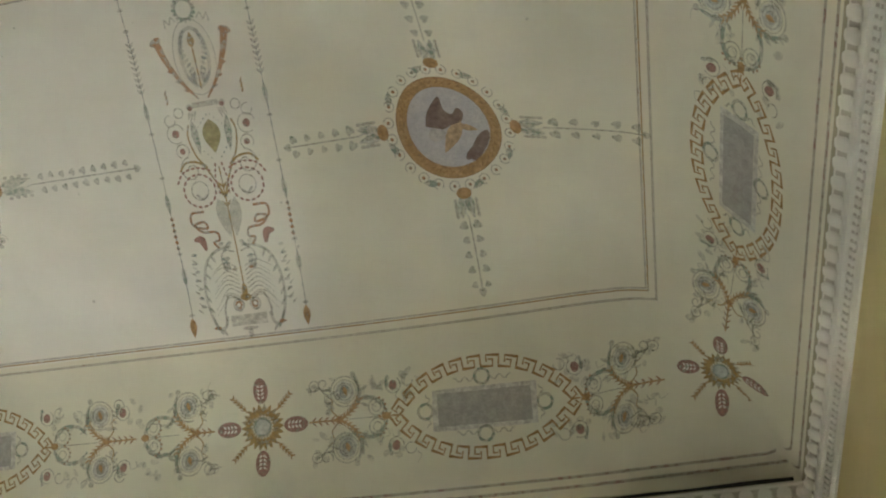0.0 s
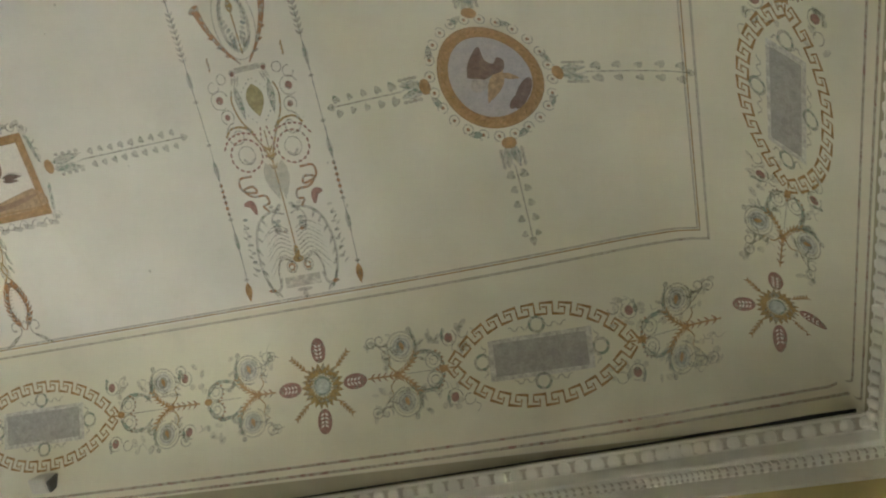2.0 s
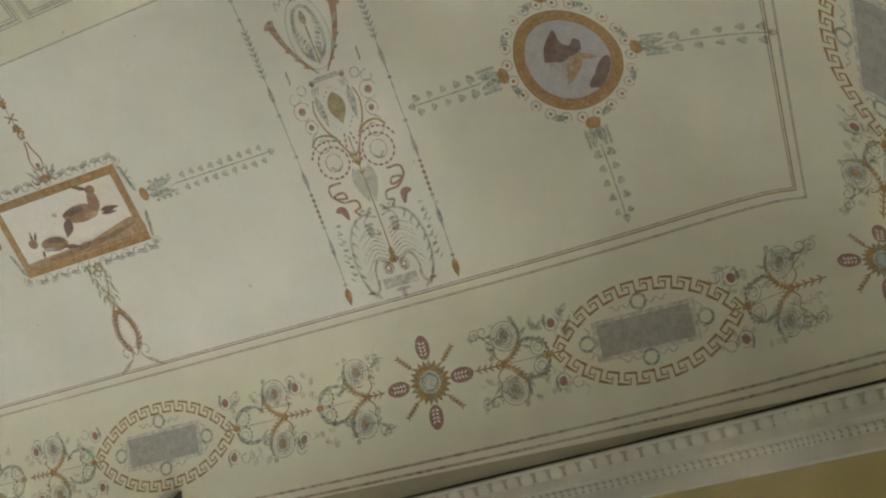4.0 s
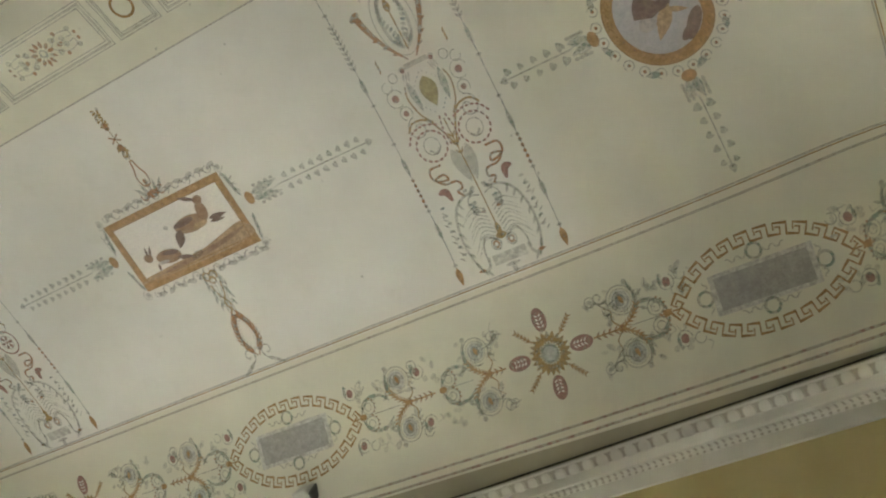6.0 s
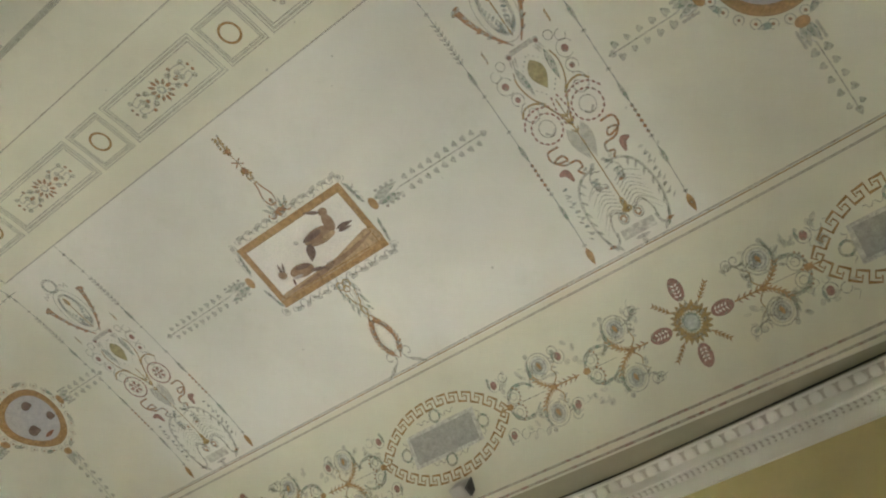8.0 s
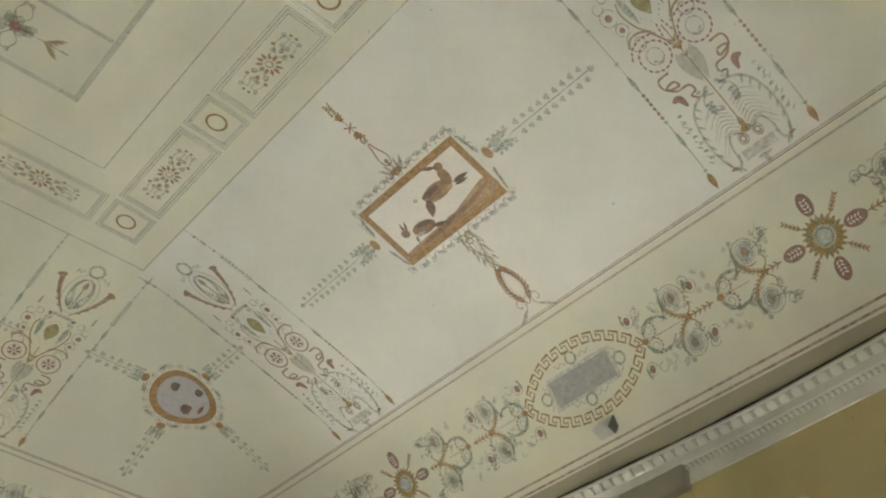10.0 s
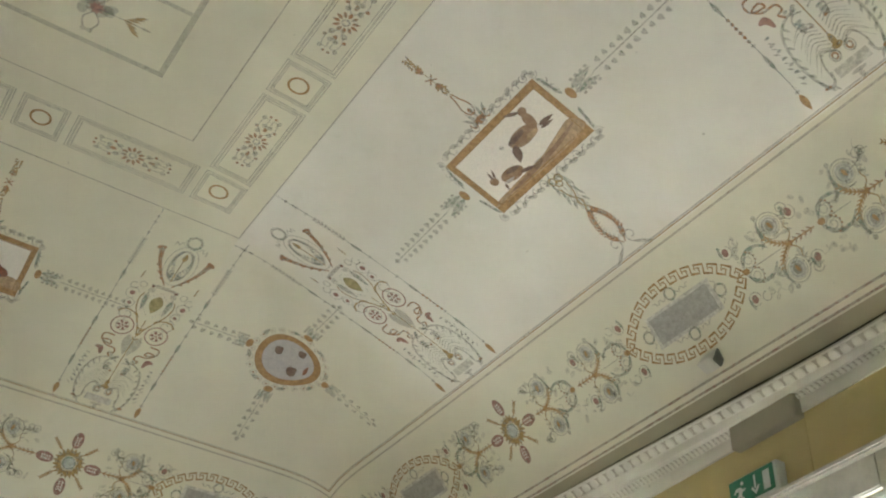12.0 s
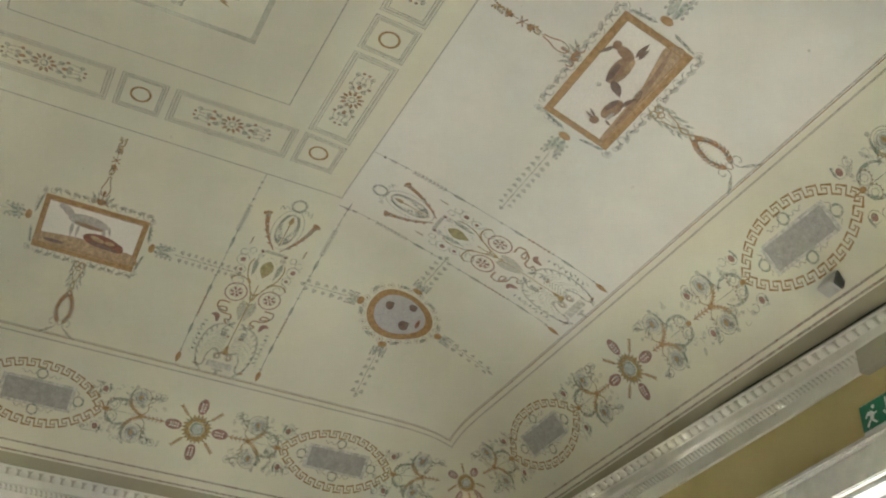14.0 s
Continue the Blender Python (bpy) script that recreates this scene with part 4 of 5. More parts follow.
            rings_ += [disc(e * 0.085 + 0.020 * math.cos(a), 1.668 + 0.020 * math.sin(a), 0.011, 0.007, a, 8) for a in [1.05 * i for i in range(6)]] + [disc(e * 0.085, 1.668, 0.006)]
            continue
        rings_ += dashes([(e * 0.085 + 0.056 * math.cos(a), 1.668 + 0.052 * math.sin(a)) for a in [2 * math.pi * i / 30 for i in range(31)]], 16, 0.018, 0.008)
        rings_ += dashes([(e * 0.010, 1.585), (e * 0.022, 1.64), (e * 0.016, 1.69)], 6, 0.014, 0.007)
        rings_ += dashes(curve([(e * 0.03, 1.61), (e * 0.08, 1.595), (e * 0.13, 1.605), (e * 0.16, 1.64)]), 8, 0.016, 0.008)
    stroke("beaded_ring", rings_, CRIMSON if side != "south" else UMBER, ob, m, 1.4)
    if not flowered:
        stroke("ring_crescent", [band(curve([(e * 0.062, 1.682), (e * 0.08, 1.695), (e * 0.10, 1.678)]), 0.009) for e in (-1, 1)], UMBER, ob, m, 1.6)
    stroke("ring_veil", [ring(e * 0.085, 1.668, 0.030, 0.004, 14) for e in (-1, 1)], SAGE, ob, m, 1)
    # central stem
    stroke("central_stem", [straight(0, 1.60, 0, 2.035, 0.005)] + [leaf(0, 1.67 + 0.03 * i, -math.pi / 2 + e * 0.6, 0.028, 0.007) for i in range(3) for e in (-1, 1)] + [leaf(0, 1.975, math.pi / 2, 0.06, 0.022), disc(0, 2.022, 0.020, 0.012)], GOLD, ob, m, 1.5)
    stroke("gauze", [leaf(e * 0.03, 1.70, math.pi / 2 + e * 0.15, 0.13, 0.045) for e in (-1, 1)], FAINT, ob, m, 1)
    # red ribbons
    stroke("ribbon_loop", [band(curve([(e * 0.088, 1.735), (e * 0.135, 1.738), (e * 0.135, 1.775), (e * 0.088, 1.790), (e * 0.095, 1.768), (e * 0.130, 1.775), (e * 0.105, 1.800), (e * 0.06, 1.805), (e * 0.052, 1.83), (e * 0.075, 1.838), (e * 0.06, 1.858)], 5), 0.008) for e in (-1, 1)], RUST, ob, m, 1.7)
    stroke("crescent", [band(curve([(e * 0.145, 1.822), (e * 0.118, 1.825), (e * 0.108, 1.86)]), 0.017, False, lambda t: 0.5 + math.sin(math.pi * t)) for e in (-1, 1)], CRIMSON, ob, m, 1.6)
    # lyre body with plumes
    lyre, plume, blue = [], [], []
    for e in (-1, 1):
        side_pts = curve([(e * 0.02, 1.855), (e * 0.075, 1.865), (e * 0.118, 1.90), (e * 0.140, 1.97), (e * 0.140, 2.04), (e * 0.118, 2.105), (e * 0.090, 2.108), (e * 0.078, 2.075)])
        lyre += [band(side_pts, 0.010)]
        lyre += [leaf(*side_pts[k], math.pi / 2 + e * (0.5 + 0.1 * (k % 3)), 0.030, 0.010) for k in range(12, 46, 4)]
        for j in range(9):
            w = random.uniform(0.9, 1.1)
            plume.append(band(curve([(e * 0.015, 1.925 + 0.014 * j), (e * 0.06 * w, 1.908 + 0.014 * j), (e * 0.112 * w, 1.935 + 0.017 * j)]), 0.0038, False, lambda t: 1.3 - t))
            plume.append(leaf(e * (0.150 + 0.006 * (j % 3)), 1.90 + 0.020 * j, -math.pi / 2 + e * 0.9, 0.026, 0.006))
        plume += [band(curve([(e * 0.012, 1.875), (e * 0.045, 1.868), (e * 0.062, 1.895), (e * 0.05, 1.935)]), 0.006), ring(e * 0.030, 2.045, 0.018, 0.006, 14), band(curve([(e * 0.02, 2.03), (e * 0.06, 2.012), (e * 0.082, 2.05), (e * 0.085, 2.09)]), 0.007)]
        blue += [disc(e * 0.046, 1.895 + 0.014 * j, 0.016 - 0.003 * (j % 2), 0.007) for j in range(2)] + [disc(e * (0.022 + 0.01 * j), 1.845 + 0.010 * (j % 3), 0.009, 0.006, j) for j in range(4)]
        blue += [disc(e * (0.158 + 0.004 * (j % 2)), 1.87 + 0.028 * j, 0.010, 0.005) for j in range(7)]
    stroke("lyre_body", lyre, GREEN, ob, m, 1.4)
    stroke("plumage", plume, SAGE, ob, m, 1)
    stroke("lyre_trim", [leaf(e * 0.105, 2.108, math.pi / 2 * (1 - e), 0.03, 0.012) for e in (-1, 1)] + [ring(e * 0.030, 2.045, 0.010, 0.006, 10) for e in (-1, 1)] + [leaf(e * 0.030, 1.93 + 0.0, 0.0, 0.02, 0.01) for e in (-1, 1)], RUST, ob, m, 1.6)
    stroke("blue_sprinkle", blue, BLUE, ob, m, 1.3)
    stroke("dark_cup", [disc(e * 0.047, 1.924, 0.015, 0.010, 0, 10) for e in (-1, 1)], MAUVE, ob, m, 1.6)
    stroke("plinth", [grid_quad(-0.066, 2.075, 0.066, 2.108, 8, 4)], EDGE_WASH, ob, m, 1.6, "pale blank plinth")
    stroke("foot", [disc(0, 2.118, 0.03, 0.006), leaf(0, 2.118, math.pi / 2, 0.03, 0.020)], UMBER, ob, m, 1.6)


for e in (-1, 1):
    candelabra("north", 1.14 * e, e)
    candelabra("south", 1.14 * e, e)
    candelabra("west", 0.798 * e, 0.6 * e)
    candelabra("east", 0.798 * e, 0.6 * e)

# ---- the border on the foot of the cove ----
MID = 1.867


def rosette(m, place, label="golden rosette with four crimson petals and blue centre"):
    ob = thing("painted_rosette", place, label, "painted rosette", "border rosettes")
    stroke("heart_disc", [disc(0, 0, 0.031, 0.031, 0, 18, 2)], PALE, ob, m, 1.6, "pale blue disc")
    stroke("heart_ring", [ring(0, 0, 0.031, 0.010, 22)], TEAL, ob, m, 2.2)
    stroke("ray", [leaf(0.034 * math.cos(a), 0.034 * math.sin(a), a, 0.046, 0.019) for a in [2 * math.pi * i / 22 for i in range(22)]], GOLD, ob, m, 1.2, "", False, True)
    for k in range(4):
        a = k * math.pi / 2
        c, s = math.cos(a), math.sin(a)
        petal = stroke("petal", [disc(0.122 * c, 0.122 * s, 0.044, 0.027, a, 16)], CRIMSON, ob, m, 1.6, "crimson scaled petal")
        stroke("scale_pattern", [leaf((0.094 + 0.013 * i) * c - e * 0.002 * s, (0.094 + 0.013 * i) * s + e * 0.002 * c, a + e * 0.9, 0.015, 0.006) for i in range(4) for e in (-1, 1)], CREAM, petal, m, 2.4)
        d = a + math.pi / 4
        tw = [straight(0.075 * math.cos(d), 0.075 * math.sin(d), 0.150 * math.cos(d), 0.150 * math.sin(d), 0.005)]
        for i in range(5):
            r = 0.085 + 0.014 * i
            tw += [leaf(r * math.cos(d), r * math.sin(d), d + e * 0.6, 0.019, 0.0055) for e in (-1, 1)]
        stroke("twig", tw, KEY, ob, m, 1.2)


def vesica(t, half, rise):
    """Outline of the pointed oval, t from 0 to 1 round it."""
    k = t % 1.0
    top = k < 0.5
    q = (k * 2) if top else (k - 0.5) * 2
    s = -1 + 2 * q
    h = rise * (1 - abs(s) ** 2.3) ** 0.86
    return (s * half, -h) if top else (-s * half, h)


def key_oval(m, place, half, rise=0.156):
    ob = thing("greek_key_oval", place, "brown Greek key oval round a grey painted plaque", "painted ornament", "Greek key ovals")
    samples = [Vector(vesica(i / 800, half, rise)) for i in range(801)]
    cum = [0.0]
    for a, b in zip(samples, samples[1:]):
        cum.append(cum[-1] + (b - a).length)
    total = cum[-1]

    def at(d, h):
        d %= total
        k = min(799, max(0, int(np.searchsorted(cum, d)) - 1))
        p = samples[k].lerp(samples[k + 1], (d - cum[k]) / max(1e-9, cum[k + 1] - cum[k]))
        a, b = samples[(k - 6) % 800], samples[(k + 7) % 800]
        t = (b - a).normalized()
        n = Vector((-t.y, t.x))
        return (p.x + n.x * h, p.y + n.y * h)
    count = 2 * round(total / 2 / 0.060)
    KEY_IN = 0.1
    cell, deep = total / count, 0.036
    keys = []
    for i in range(count):
        o = i * cell
        path = [(0.0, 0.5), (0.0, 1.0), (0.67, 1.0), (0.67, 0.38), (0.42, 0.38)]
        path2 = [(0.0, 0.5), (0.0, 0.0), (-0.67, 0.0), (-0.67, 0.62)]
        keys.append(band([at(o + cell * p, deep * (q - KEY_IN)) for p, q in path], 0.0060))
        keys.append(band([at(o + cell * p, deep * (q - KEY_IN)) for p, q in path2], 0.0060))
    stroke("key_band", keys, KEY, ob, m, 1.3, "brown Greek key band")
    q = half / 0.32
    pw, ph = 0.155 * q, 0.054
    stroke("plaque_edge", [rect_line(-pw - 0.008, -ph - 0.006, pw + 0.008, ph + 0.006, 0.016)], EDGE_WASH, ob, m, 1, "pale painted margin")
    stroke("plaque", [grid_quad(-pw, -ph, pw, ph, 14, 8)], SLATE, ob, m, 1.9, "grey marbled plaque")
    for x, y in ((0, -0.098), (0, 0.085), (-pw - 0.042, 0), (pw + 0.042, 0)):
        knot = stroke("ring", [ring(x, y, 0.024, 0.0095, 20)], TEAL, ob, m, 1.6, "teal painted ring")
        wave = []
        for e in (-1, 1):
            if x == 0:
                pts = [(x + e * (0.028 + 0.0085 * i), y + (0.006 if y < 0 else -0.006) + 0.006 * (1 if i % 4 in (1, 2) else -1)) for i in range(9)]
            else:
                pts = [(x - 0.010 * (1 if x > 0 else -1) + 0.006 * (1 if i % 4 in (1, 2) else -1), y + e * (0.026 + 0.007 * i)) for i in range(5)]
            wave.append(band(pts, 0.0042))
        stroke("fluttering_ribbon", wave, UMBER, knot, m, 1.3)


def acanthus_pair(m, ob, x, k, eye):
    """A pair of barbed branches that fork from the stem at x and curl towards k round eyed flowers."""
    for e in (-1, 1):
        pts = curve([(x - k * 0.05, 0), (x - k * 0.015, e * 0.008), (x + k * 0.018, e * 0.030), (x + k * 0.042, e * 0.062), (x + k * 0.046, e * 0.10), (x + k * 0.034, e * 0.138)])
        limb = stroke("branch", [band(pts[:22], 0.0065)], OCHRE, ob, m, 1.3)
        stroke("acanthus_leaf", [band(pts[14:], 0.017, False, lambda t: 0.2 + 0.75 * math.sin(math.pi * t) ** 0.7)], TEAL, limb, m, 1.1)
        barbs = []
        for q in range(2, 24, 3):
            a = math.atan2(pts[q + 1][1] - pts[q][1], pts[q + 1][0] - pts[q][0])
            barbs += [leaf(*pts[q], a + d * 0.7, 0.022, 0.0055) for d in (-1, 1)]
        stroke("barbing", barbs, OCHRE, limb, m, 1.5)
        cx, cy = x - k * 0.004, e * 0.092
        stroke("flower_ring", [ring(cx, cy, 0.050, 0.006, 24, None, 0.93, -e * 1.2), ring(cx, cy, 0.039, 0.004, 20), ring(cx, cy, 0.028, 0.004, 16)], FAINT, limb, m, 1, "", True)
        stroke("flower_blush", [disc(cx, cy, 0.034, 0.036, 0.0, 16)], EDGE_WASH, limb, m, 0.9)
        stroke("flower_eye", [disc(cx, cy, 0.018, 0.022, 0.3, 12)], BLUE if eye else PALE_EYE, limb, m, 1.4)
        stroke("eye_spot", [leaf(cx - 0.002, cy - 0.016, 1.3, 0.033, 0.015)], OCHRE, limb, m, 1.8)
        stroke("sprig", [leaf(x + k * 0.05, e * (0.05 + 0.02 * i), (0.5 if k > 0 else math.pi - 0.5) * 1.0 + e * 0.5 * i, 0.034, 0.012) for i in range(3)] + [leaf(x - k * 0.05, e * (0.05 + 0.022 * i), (math.pi if k > 0 else 0) - e * 0.5, 0.026, 0.010) for i in range(3)], SAGE, limb, m, 1.05)
        stroke("tendril_curl", [band(spiral(x - k * 0.078, e * 0.122, 0.024, 1.2, 0.4, -e * k), 0.005), band(curve([(x - k * 0.05, e * 0.108), (x - k * 0.07, e * 0.10), (x - k * 0.10, e * 0.118)], 5), 0.005)], SAGE, limb, m, 1, "", True)
        stroke("golden_tendril", [band(curve([(x - k * 0.03, e * 0.006), (x - k * 0.055, e * 0.035), (x - k * 0.05, e * 0.065), (x - k * 0.075, e * 0.085)], 5), 0.0045, False, lambda t: 1.3 - 0.9 * t)], GOLD, limb, m, 1.2)
        stroke("tip_knob", [disc(x + k * 0.030, e * 0.146, 0.010)], MAUVE, limb, m, 1.6)


def heart_scroll(m, ob, x, k):
    """The double curl at the end of a stem."""
    for e in (-1, 1):
        stroke("heart_curl", [band(curve([(x, e * 0.004), (x - k * 0.01, e * 0.03), (x - k * 0.045, e * 0.062), (x - k * 0.10, e * 0.06), (x - k * 0.135, e * 0.03)]), 0.011, False, lambda t: 0.5 + 0.8 * math.sin(math.pi * t))], TEAL, ob, m, 1.1)
        stroke("heart_ring", [ring(x - k * 0.036, e * 0.032, 0.028, 0.005, 18), ring(x - k * 0.036, e * 0.032, 0.015, 0.004, 12)], SAGE, ob, m, 1, "", True)
        stroke("heart_beading", [disc(x - k * 0.036 + 0.032 * math.cos(a), e * 0.032 + 0.032 * math.sin(a), 0.004) for a in [0.5 * i - 1.2 for i in range(6)]], RUST, ob, m, 1.4)
    stroke("heart_tie", [disc(x - k * 0.004, 0, 0.016, 0.012), leaf(x, 0, 0.6, 0.02, 0.008), leaf(x, 0, -0.6, 0.02, 0.008)], OCHRE, ob, m, 1.6)


def stem_line(m, ob, x0, x1):
    k = 1 if x1 > x0 else -1
    st = stroke("stem", [straight(x0, 0, x1, 0, 0.006)], OCHRE, ob, m, 1.3, "ochre stem with barbs")
    n = max(2, int(abs(x1 - x0) / 0.020))
    stroke("barbing", [leaf(x0 + (x1 - x0) * (i + 0.5) / n, 0, (0 if k > 0 else math.pi) + e * 0.75, 0.024, 0.006) for i in range(n) for e in (-1, 1)], RUST, st, m, 1.5)


def side_eyes(m, ob, x, spread, faint=True):
    for e in (-1, 1):
        stroke("berry_curl", [ring(x, e * spread, 0.026, 0.004, 16, None, 0.85, e)] + ([ring(x + 0.05, e * (spread + 0.012), 0.018, 0.004, 12, None, 0.8)] if faint else []), SAGE, ob, m, 1)
        stroke("berry", [disc(x, e * spread, 0.014, 0.017, 0.2, 10)], CRIMSON, ob, m, 1.5, "dull crimson berry")
        stroke("berry_leaf", [leaf(x - 0.022, e * (spread - 0.012), 1.57 * e, 0.04, 0.014), disc(x - 0.018, e * (spread + 0.028), 0.006)], TEAL, ob, m, 1.3)


def haze(m, ob, x0, x1):
    pts = []
    for i in range(54):
        x, y = random.uniform(x0, x1), random.choice((-1, 1)) * random.uniform(0.03, 0.14)
        pts.append(disc(x, y, random.uniform(0.010, 0.022), random.uniform(0.006, 0.012), random.uniform(0, 3), 8))
    stroke("faded_foliage", pts[:30], MIST, ob, m, 0.9, "almost vanished leaves")
    stroke("faded_foliage", pts[30:], MIST_GOLD, ob, m, 0.95, "almost vanished ochre leaves")
    hair = []
    for i in range(16):
        x, y, a = random.uniform(x0, x1), random.choice((-1, 1)) * random.uniform(0.03, 0.14), random.uniform(0, 6.28)
        hair.append(band(curve([(x, y), (x + 0.02 * math.cos(a), y + 0.02 * math.sin(a)), (x + 0.036 * math.cos(a + 0.9), y + 0.036 * math.sin(a + 0.9))], 4), 0.004, False, lambda t: 1.3 - t))
    stroke("faded_tendril", hair, FAINT, ob, m, 1.0)


MIST = paint_material("mist_wash", (0.47, 0.51, 0.41), 0.30, 0.8)
MIST_GOLD = paint_material("mist_ochre_wash", (0.54, 0.46, 0.31), 0.24, 0.8)


def scroll_short(place_map, place, x0, x1):
    """From a rosette's petal at x0 to an oval's tip at x1."""
    ob = thing("painted_scroll", place, "faded acanthus scroll with teal leaves and red berries", "painted ornament", "border scrolls")
    k = 1 if x1 > x0 else -1
    L = abs(x1 - x0)

    def m(s, v, layer):
        return place_map(x0 + k * s, v, layer)
    haze(m, ob, 0.0, L + 0.1)
    stem_line(m, ob, 0.0, L * 0.50 - 0.03)
    stroke("fine_stem", [straight(L * 0.5, 0, L - 0.02, 0, 0.0035)], THIN, ob, m, 1)
    j = L * 0.50
    acanthus_pair(m, ob, j - 0.005, 1, True)
    stroke("tendril", [band(curve([(j - 0.03, e * 0.10), (j - 0.07, e * 0.085), (j - 0.10, e * 0.11), (j - 0.12, e * 0.10)], 5), 0.005) for e in (-1, 1)] + [ring(j - 0.115, e * 0.118, 0.018, 0.004, 12) for e in (-1, 1)], SAGE, ob, m, 1)
    stroke("tendril_leaf", [disc(j - 0.115, e * 0.118, 0.010, 0.008) for e in (-1, 1)], GREEN, ob, m, 1.3)
    heart_scroll(m, ob, L - 0.008, 1)
    side_eyes(m, ob, L + 0.018, 0.098)


def scroll_long(place_map, place, x0, x1):
    """The longer scroll from the middle oval's tip x0 to the rosette's petal x1."""
    ob = thing("painted_scroll", place, "long faded acanthus scroll with teal leaves and berries", "painted ornament", "border scrolls")
    k = 1 if x1 > x0 else -1
    L = abs(x1 - x0)

    def m(s, v, layer):
        return place_map(x0 + k * s, v, layer)
    haze(m, ob, 0.0, L)
    heart_scroll(m, ob, 0.004, -1)
    side_eyes(m, ob, -0.02, 0.102)
    acanthus_pair(m, ob, 0.19, -1, False)
    stem_line(m, ob, 0.335, 0.20)
    stroke("fine_stem", [straight(0.02, 0, 0.18, 0, 0.0035), straight(0.36, 0, 0.5, 0, 0.0035)], THIN, ob, m, 1)
    side_eyes(m, ob, 0.285, 0.095, False)
    heart_scroll(m, ob, 0.365, -1)
    acanthus_pair(m, ob, 0.535, -1, True)
    stem_line(m, ob, L - 0.01, 0.55)
    stroke("tendril", [band(curve([(0.55, e * 0.09), (0.60, e * 0.10), (0.63, e * 0.125), (0.66, e * 0.12)], 5), 0.005) for e in (-1, 1)] + [ring(0.632, e * 0.125, 0.016, 0.004, 12) for e in (-1, 1)], SAGE, ob, m, 1)
    stroke("tendril_leaf", [disc(0.632, e * 0.125, 0.010, 0.008) for e in (-1, 1)], GREEN, ob, m, 1.3)


def border(side, ros, mid_half, oval0, oval1, corner, mid=MID, rise=0.160, shear=0.0):
    def at(s):
        m = arc_map(side, s, mid, math.copysign(shear, s))
        return m, m(0, 0, 0)
    key_oval(*at(0.0), mid_half, rise)
    base = arc_map(side, 0.0, mid)
    for e in (-1, 1):
        rosette(*at(e * ros))
        key_oval(*at(e * (oval0 + oval1) / 2), (oval1 - oval0) / 2, rise)
        here = at(e * (ros - 0.3))[1]
        if ros > 1:
            scroll_long(base, here, e * mid_half, e * (ros - 0.168))
        else:
            scroll_short(base, here, e * (ros - 0.168), e * mid_half)
        scroll_short(base, at(e * (ros + 0.3))[1], e * (ros + 0.168), e * oval0)

        def bent(s, v, layer):
            k = min(1, max(0, (abs(s) - oval1) / (corner - oval1)))
            return base(s, v - 0.055 * k, layer)
        scroll_short(bent, at(e * (oval1 + 0.2))[1], e * (corner - 0.135), e * oval1)


border("north", 1.143, 0.330, 1.595, 2.234, 2.668)
border("south", 1.143, 0.330, 1.595, 2.234, 2.668)
border("west", 0.803, 0.327, 1.25, 1.895, 2.315)
border("east", 0.803, 0.327, 1.300, 1.888, 2.315, 1.850, 0.160, 0.22)
for cx in (-1, 1):
    for cy in (-1, 1):
        rx = 2.700 if cx > 0 else -2.672
        rosette(free_map(rx, 2.318 * cy, (0.78, 0), (0, 0.68)), on_vault(rx, 2.318 * cy, 0))

# ---- wall things ----
on_north("wall_band", box_bm(-0.055 * K, -0.055, TOP - K * 1.162, 0.272 * K, 0.02, TOP - K * 1.066, 0.004), BOXING, "boxed cover over a stretch of the cornice", "trim")
on_north("wall_strip", box_bm(-0.075 * K, -0.005, TOP - K * 1.425, 0.272 * K, 0.02, TOP - K * 1.1625), YELLOW, "slightly raised yellow plaster strip under the cornice", "trim")


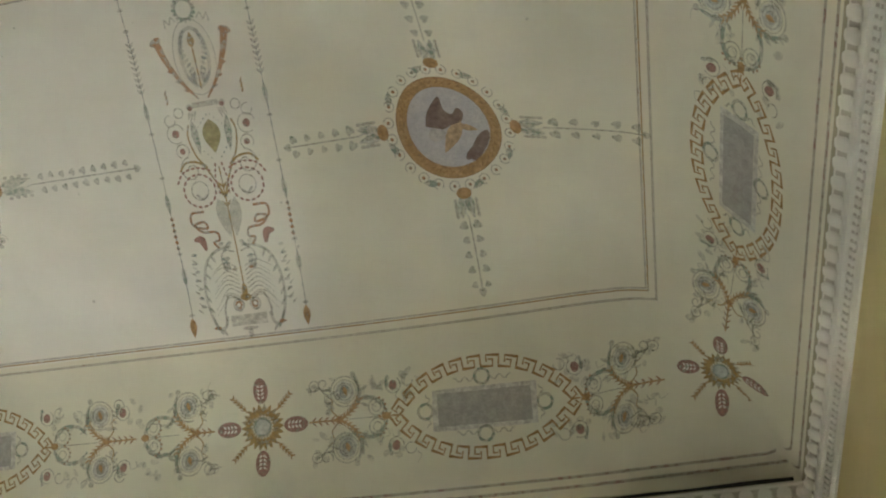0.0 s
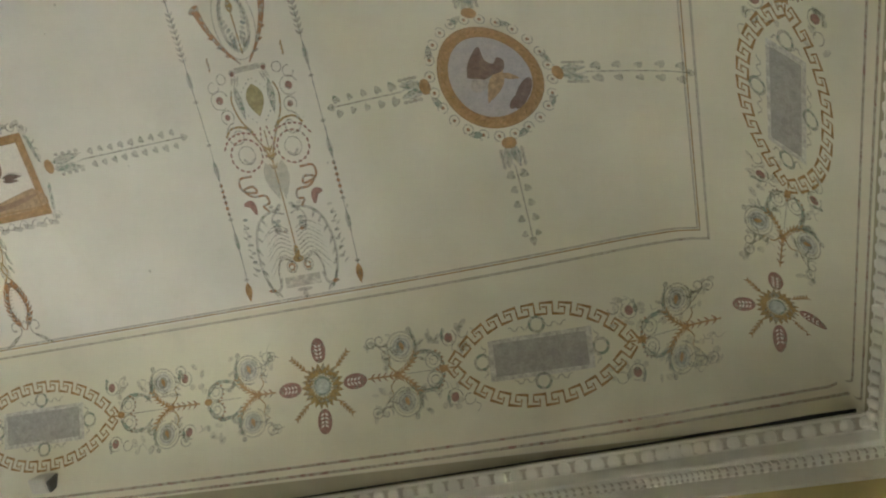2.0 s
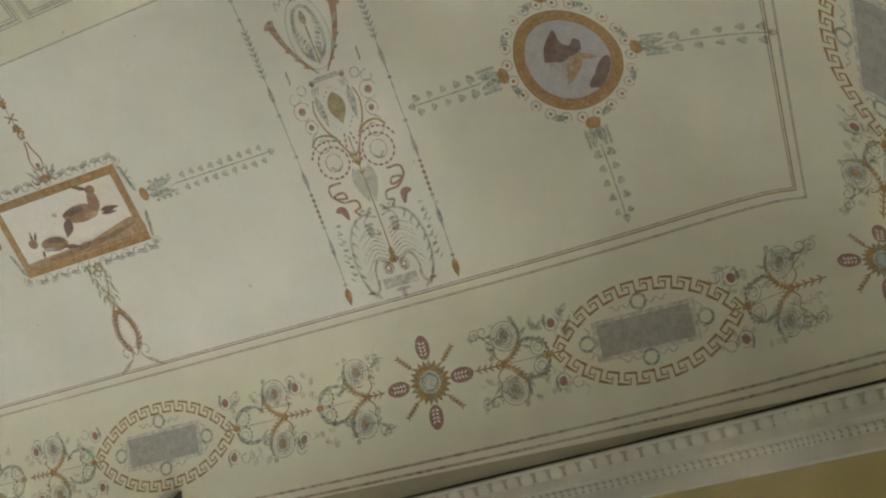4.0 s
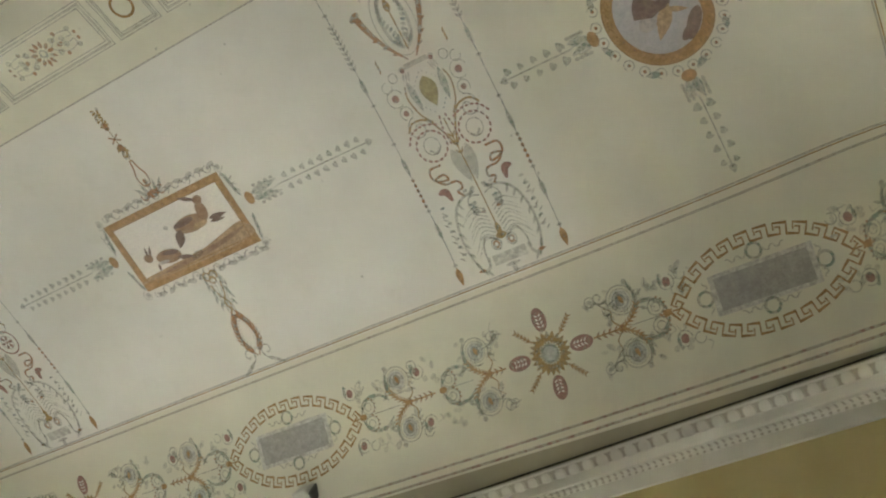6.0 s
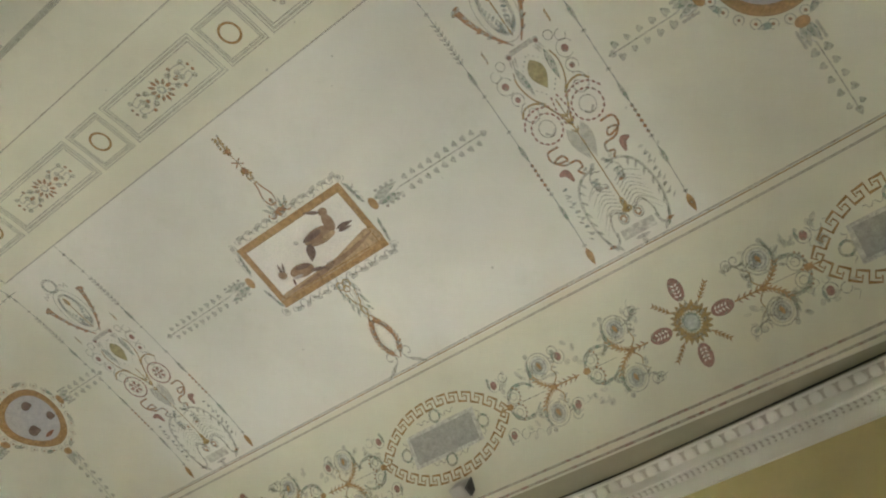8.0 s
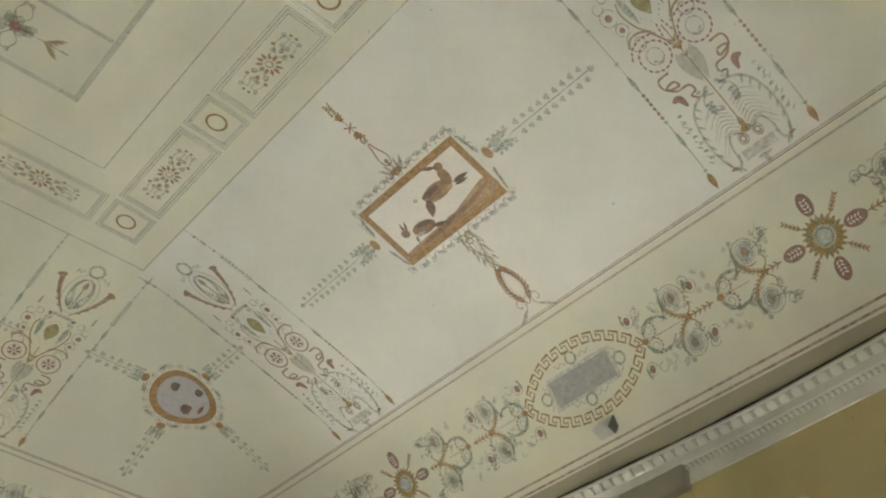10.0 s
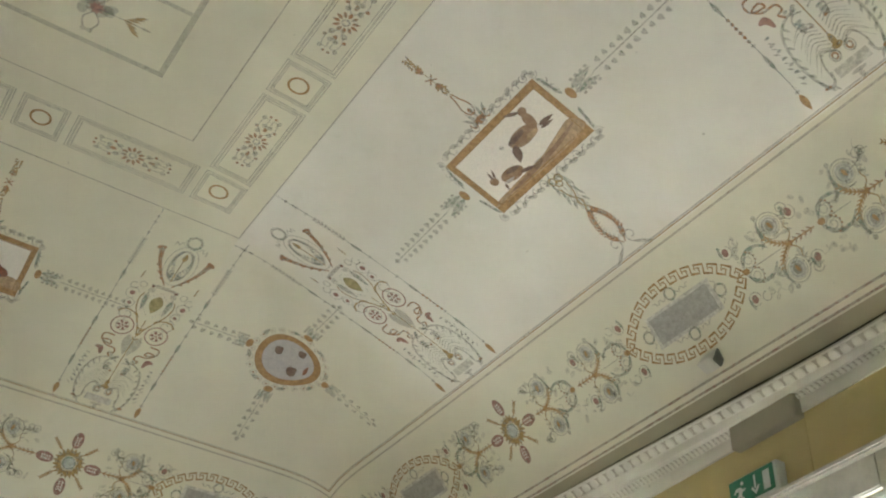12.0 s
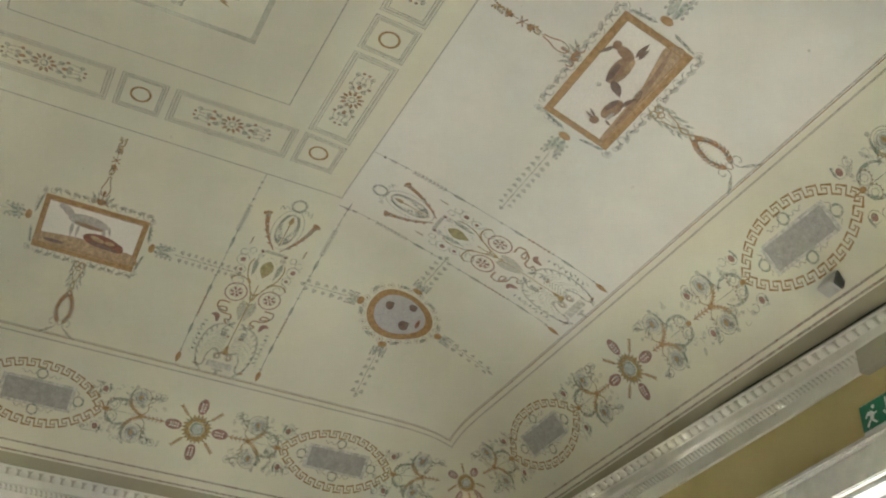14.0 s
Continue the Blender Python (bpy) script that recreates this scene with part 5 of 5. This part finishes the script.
def exit_sign():
    w, h, d = 0.290, 0.124, 0.055
    ob = thing("exit_sign", (0.034 * K, K * (WY + north_skew(0.034)) - 0.0055, TOP - K * 1.343), "green and white illuminated emergency exit sign box", "exit sign")
    ob.rotation_euler = (0, 0, SKEW_TURN)
    part("housing", box_bm(-w / 2, -d, -h / 2 - 0.012, w / 2, 0, h / 2 + 0.006, 0.005), SIGN_WHITE, ob, "white plastic housing")
    face = part("face", box_bm(-w / 2 + 0.003, -d - 0.003, -h / 2 + 0.004, w / 2 - 0.02, -d - 0.0005, h / 2, 0.001), SIGN_GREEN, ob, "green printed face")

    def mark(name, pts):
        bm = bmesh.new()
        f = bm.faces.new([bm.verts.new((x, -d - 0.0042, z)) for x, z in pts])
        r = bmesh.ops.extrude_face_region(bm, geom=[f])
        for v in r["geom"]:
            if isinstance(v, bmesh.types.BMVert):
                v.co.y += 0.001
        part(name, bm, SIGN_WHITE, face)
    mark("door_mark", [(0.062, -0.045), (0.100, -0.045), (0.100, 0.042), (0.062, 0.042)])
    mark("arrow_shaft", [(0.008, -0.018), (0.018, -0.018), (0.018, 0.045), (0.008, 0.045)])
    mark("arrow_head", [(-0.012, -0.012), (0.013, -0.045), (0.038, -0.012), (0.030, -0.006), (0.013, -0.028), (-0.004, -0.006)])
    mark("running_mark", [(-0.115, -0.04), (-0.09, -0.015), (-0.085, 0.0), (-0.10, 0.005), (-0.11, -0.005), (-0.116, 0.0), (-0.10, 0.02), (-0.075, 0.02), (-0.06, 0.005), (-0.045, 0.008), (-0.047, 0.0), (-0.065, -0.006), (-0.07, -0.02), (-0.05, -0.04), (-0.058, -0.045), (-0.085, -0.022), (-0.105, -0.047)])
    bm = bmesh.new()
    bmesh.ops.create_cone(bm, cap_ends=True, segments=14, radius1=0.009, radius2=0.009, depth=0.001, matrix=Matrix.Translation((-0.062, -d - 0.004, 0.034)) @ Matrix.Rotation(math.pi / 2, 4, "X"))
    part("dot_mark", bm, SIGN_WHITE, face)


exit_sign()
on_north("conduit_plate", box_bm(0.07 * K, -0.014, TOP - K * 1.262, 0.15 * K, -0.0055, TOP - K * 1.246, 0.002), YELLOW, "small painted cable plate above the sign", "plate")


def alarm_box():
    base = on_vault(0.012, BY - SPAN + 1.826, 0)
    ob = thing("alarm_sensor", base, "small grey wedge shaped sensor on the cove", "sensor")
    ob.rotation_euler = (radians(-24), 0, 0)
    bm = box_bm(-0.042, -0.060, -0.056, 0.042, 0.012, 0.056, 0.005)
    for v in bm.verts:
        if v.co.y < -0.02 and v.co.z > 0:
            v.co.y += 0.022
    part("body", bm, GREY_BOX, ob, "grey plastic body")
    part("underside", box_bm(-0.036, -0.044, -0.056, 0.036, 0.004, -0.0505, 0.002), GREY_BOX, ob, "grey underside")
    # near-black slab on the east face paints the body's shaded side
    part("shaded_side", box_bm(0.0425, -0.04, -0.052, 0.056, 0.012, 0.050, 0.003), SHADED_BOX, ob)


alarm_box()


def open_joint():
    """The crack between vault and cornice along the north wall, widest at the east corner."""
    vs, fs = [], []
    n = 90
    for i in range(n + 1):
        x = -1.05 + 3.93 * i / n
        t = i / n
        w = (0.0095 + 0.003 * t + 0.010 * max(0, t - 0.80) / 0.2) * (0.8 + 0.4 * noise.noise(Vector((x * 6, 0, 0)))) * min(1, 8 * t)
        c = side_point("north", x, 0.0945, 0.9800)
        vs += [c + Vector((0, 0, -w * 0.3)), c + Vector((0, 0.001, w * 0.8))]
    for i in range(n):
        fs.append((2 * i, 2 * i + 1, 2 * i + 3, 2 * i + 2))
    me = bpy.data.meshes.new("open_joint")
    me.from_pydata([tuple(v) for v in vs], [], fs)
    me.materials.append(SHADOW)
    tagged(new("open_joint", me), "dark open crack between vault and cornice", "crack", "", "structure")


open_joint()


# ---- carved pieces of the cornice ----
def egg_mesh():
    bm = bmesh.new()
    bmesh.ops.create_uvsphere(bm, u_segments=8, v_segments=5, radius=1)
    for v in bm.verts:
        v.co = Vector((math.copysign(abs(v.co.x) ** 0.7, v.co.x) * 0.0255 * (1.0 - 0.15 * v.co.z), v.co.y * 0.0095, math.copysign(abs(v.co.z) ** 0.7, v.co.z) * 0.023))
    me = bpy.data.meshes.new("egg")
    bm.to_mesh(me)
    bm.free()
    me.materials.append(STUCCO)
    return me


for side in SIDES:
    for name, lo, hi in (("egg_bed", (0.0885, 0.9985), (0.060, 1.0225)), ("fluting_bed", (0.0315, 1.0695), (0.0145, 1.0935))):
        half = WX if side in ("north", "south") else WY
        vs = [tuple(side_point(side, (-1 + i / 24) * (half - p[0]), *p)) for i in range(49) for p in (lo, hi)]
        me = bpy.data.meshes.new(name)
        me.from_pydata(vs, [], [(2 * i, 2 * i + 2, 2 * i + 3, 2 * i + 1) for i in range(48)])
        # the recess shade is in this bed's colour
        me.materials.append(BED_SHADE)
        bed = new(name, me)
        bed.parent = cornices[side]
        tagged(bed, "recess between the carved pieces, its shade put into the colour")
EGG = egg_mesh()
TURN = {"north": 0, "east": -90, "south": 180, "west": 90}
PITCH = 0.052
for side in SIDES:
    half = (WX if side in ("north", "south") else WY) - 0.09
    count = int(2 * half / PITCH)
    for i in range(count):
        s = -half + (i + 0.5) * 2 * half / count
        c = side_point(side, s, 0.0785, 1.0140)
        ob = new("egg", EGG)
        ob.parent = cornices[side]
        ob.matrix_basis = Matrix.Translation(c) @ pose(0, 0, 0, 0, 0, TURN[side]) @ pose(0, 0, 0, 50, 0, 0)


def flute_run(side):
    """The fine row of small ribs under the cornice's soffit."""
    half = (WX if side in ("north", "south") else WY) - 0.03
    count = int(2 * half / 0.024)
    vs, fs = [], []
    for i in range(count):
        s = -half + (i + 0.5) * 2 * half / count
        k = len(vs)
        for ds in (-0.007, 0.007):
            for inset, drop in ((0.036, 1.070), (0.034, 1.081), (0.020, 1.096), (0.010, 1.096), (0.018, 1.070)):
                vs.append(tuple(side_point(side, s + ds + (0.004 if drop > 1.075 else -0.004), inset, drop)))
        fs += [(k, k + 1, k + 6, k + 5), (k + 1, k + 2, k + 7, k + 6), (k + 2, k + 3, k + 8, k + 7), (k, k + 1, k + 2, k + 3, k + 4), (k + 5, k + 6, k + 7, k + 8, k + 9)]
    me = bpy.data.meshes.new("fluting")
    me.from_pydata(vs, [], fs)
    me.materials.append(STUCCO)
    ob = new("fluting", me)
    ob.parent = cornices[side]
    tagged(ob, "fine slanting ribs of grey white stucco", "", "", "stuff")


for side in SIDES:
    flute_run(side)
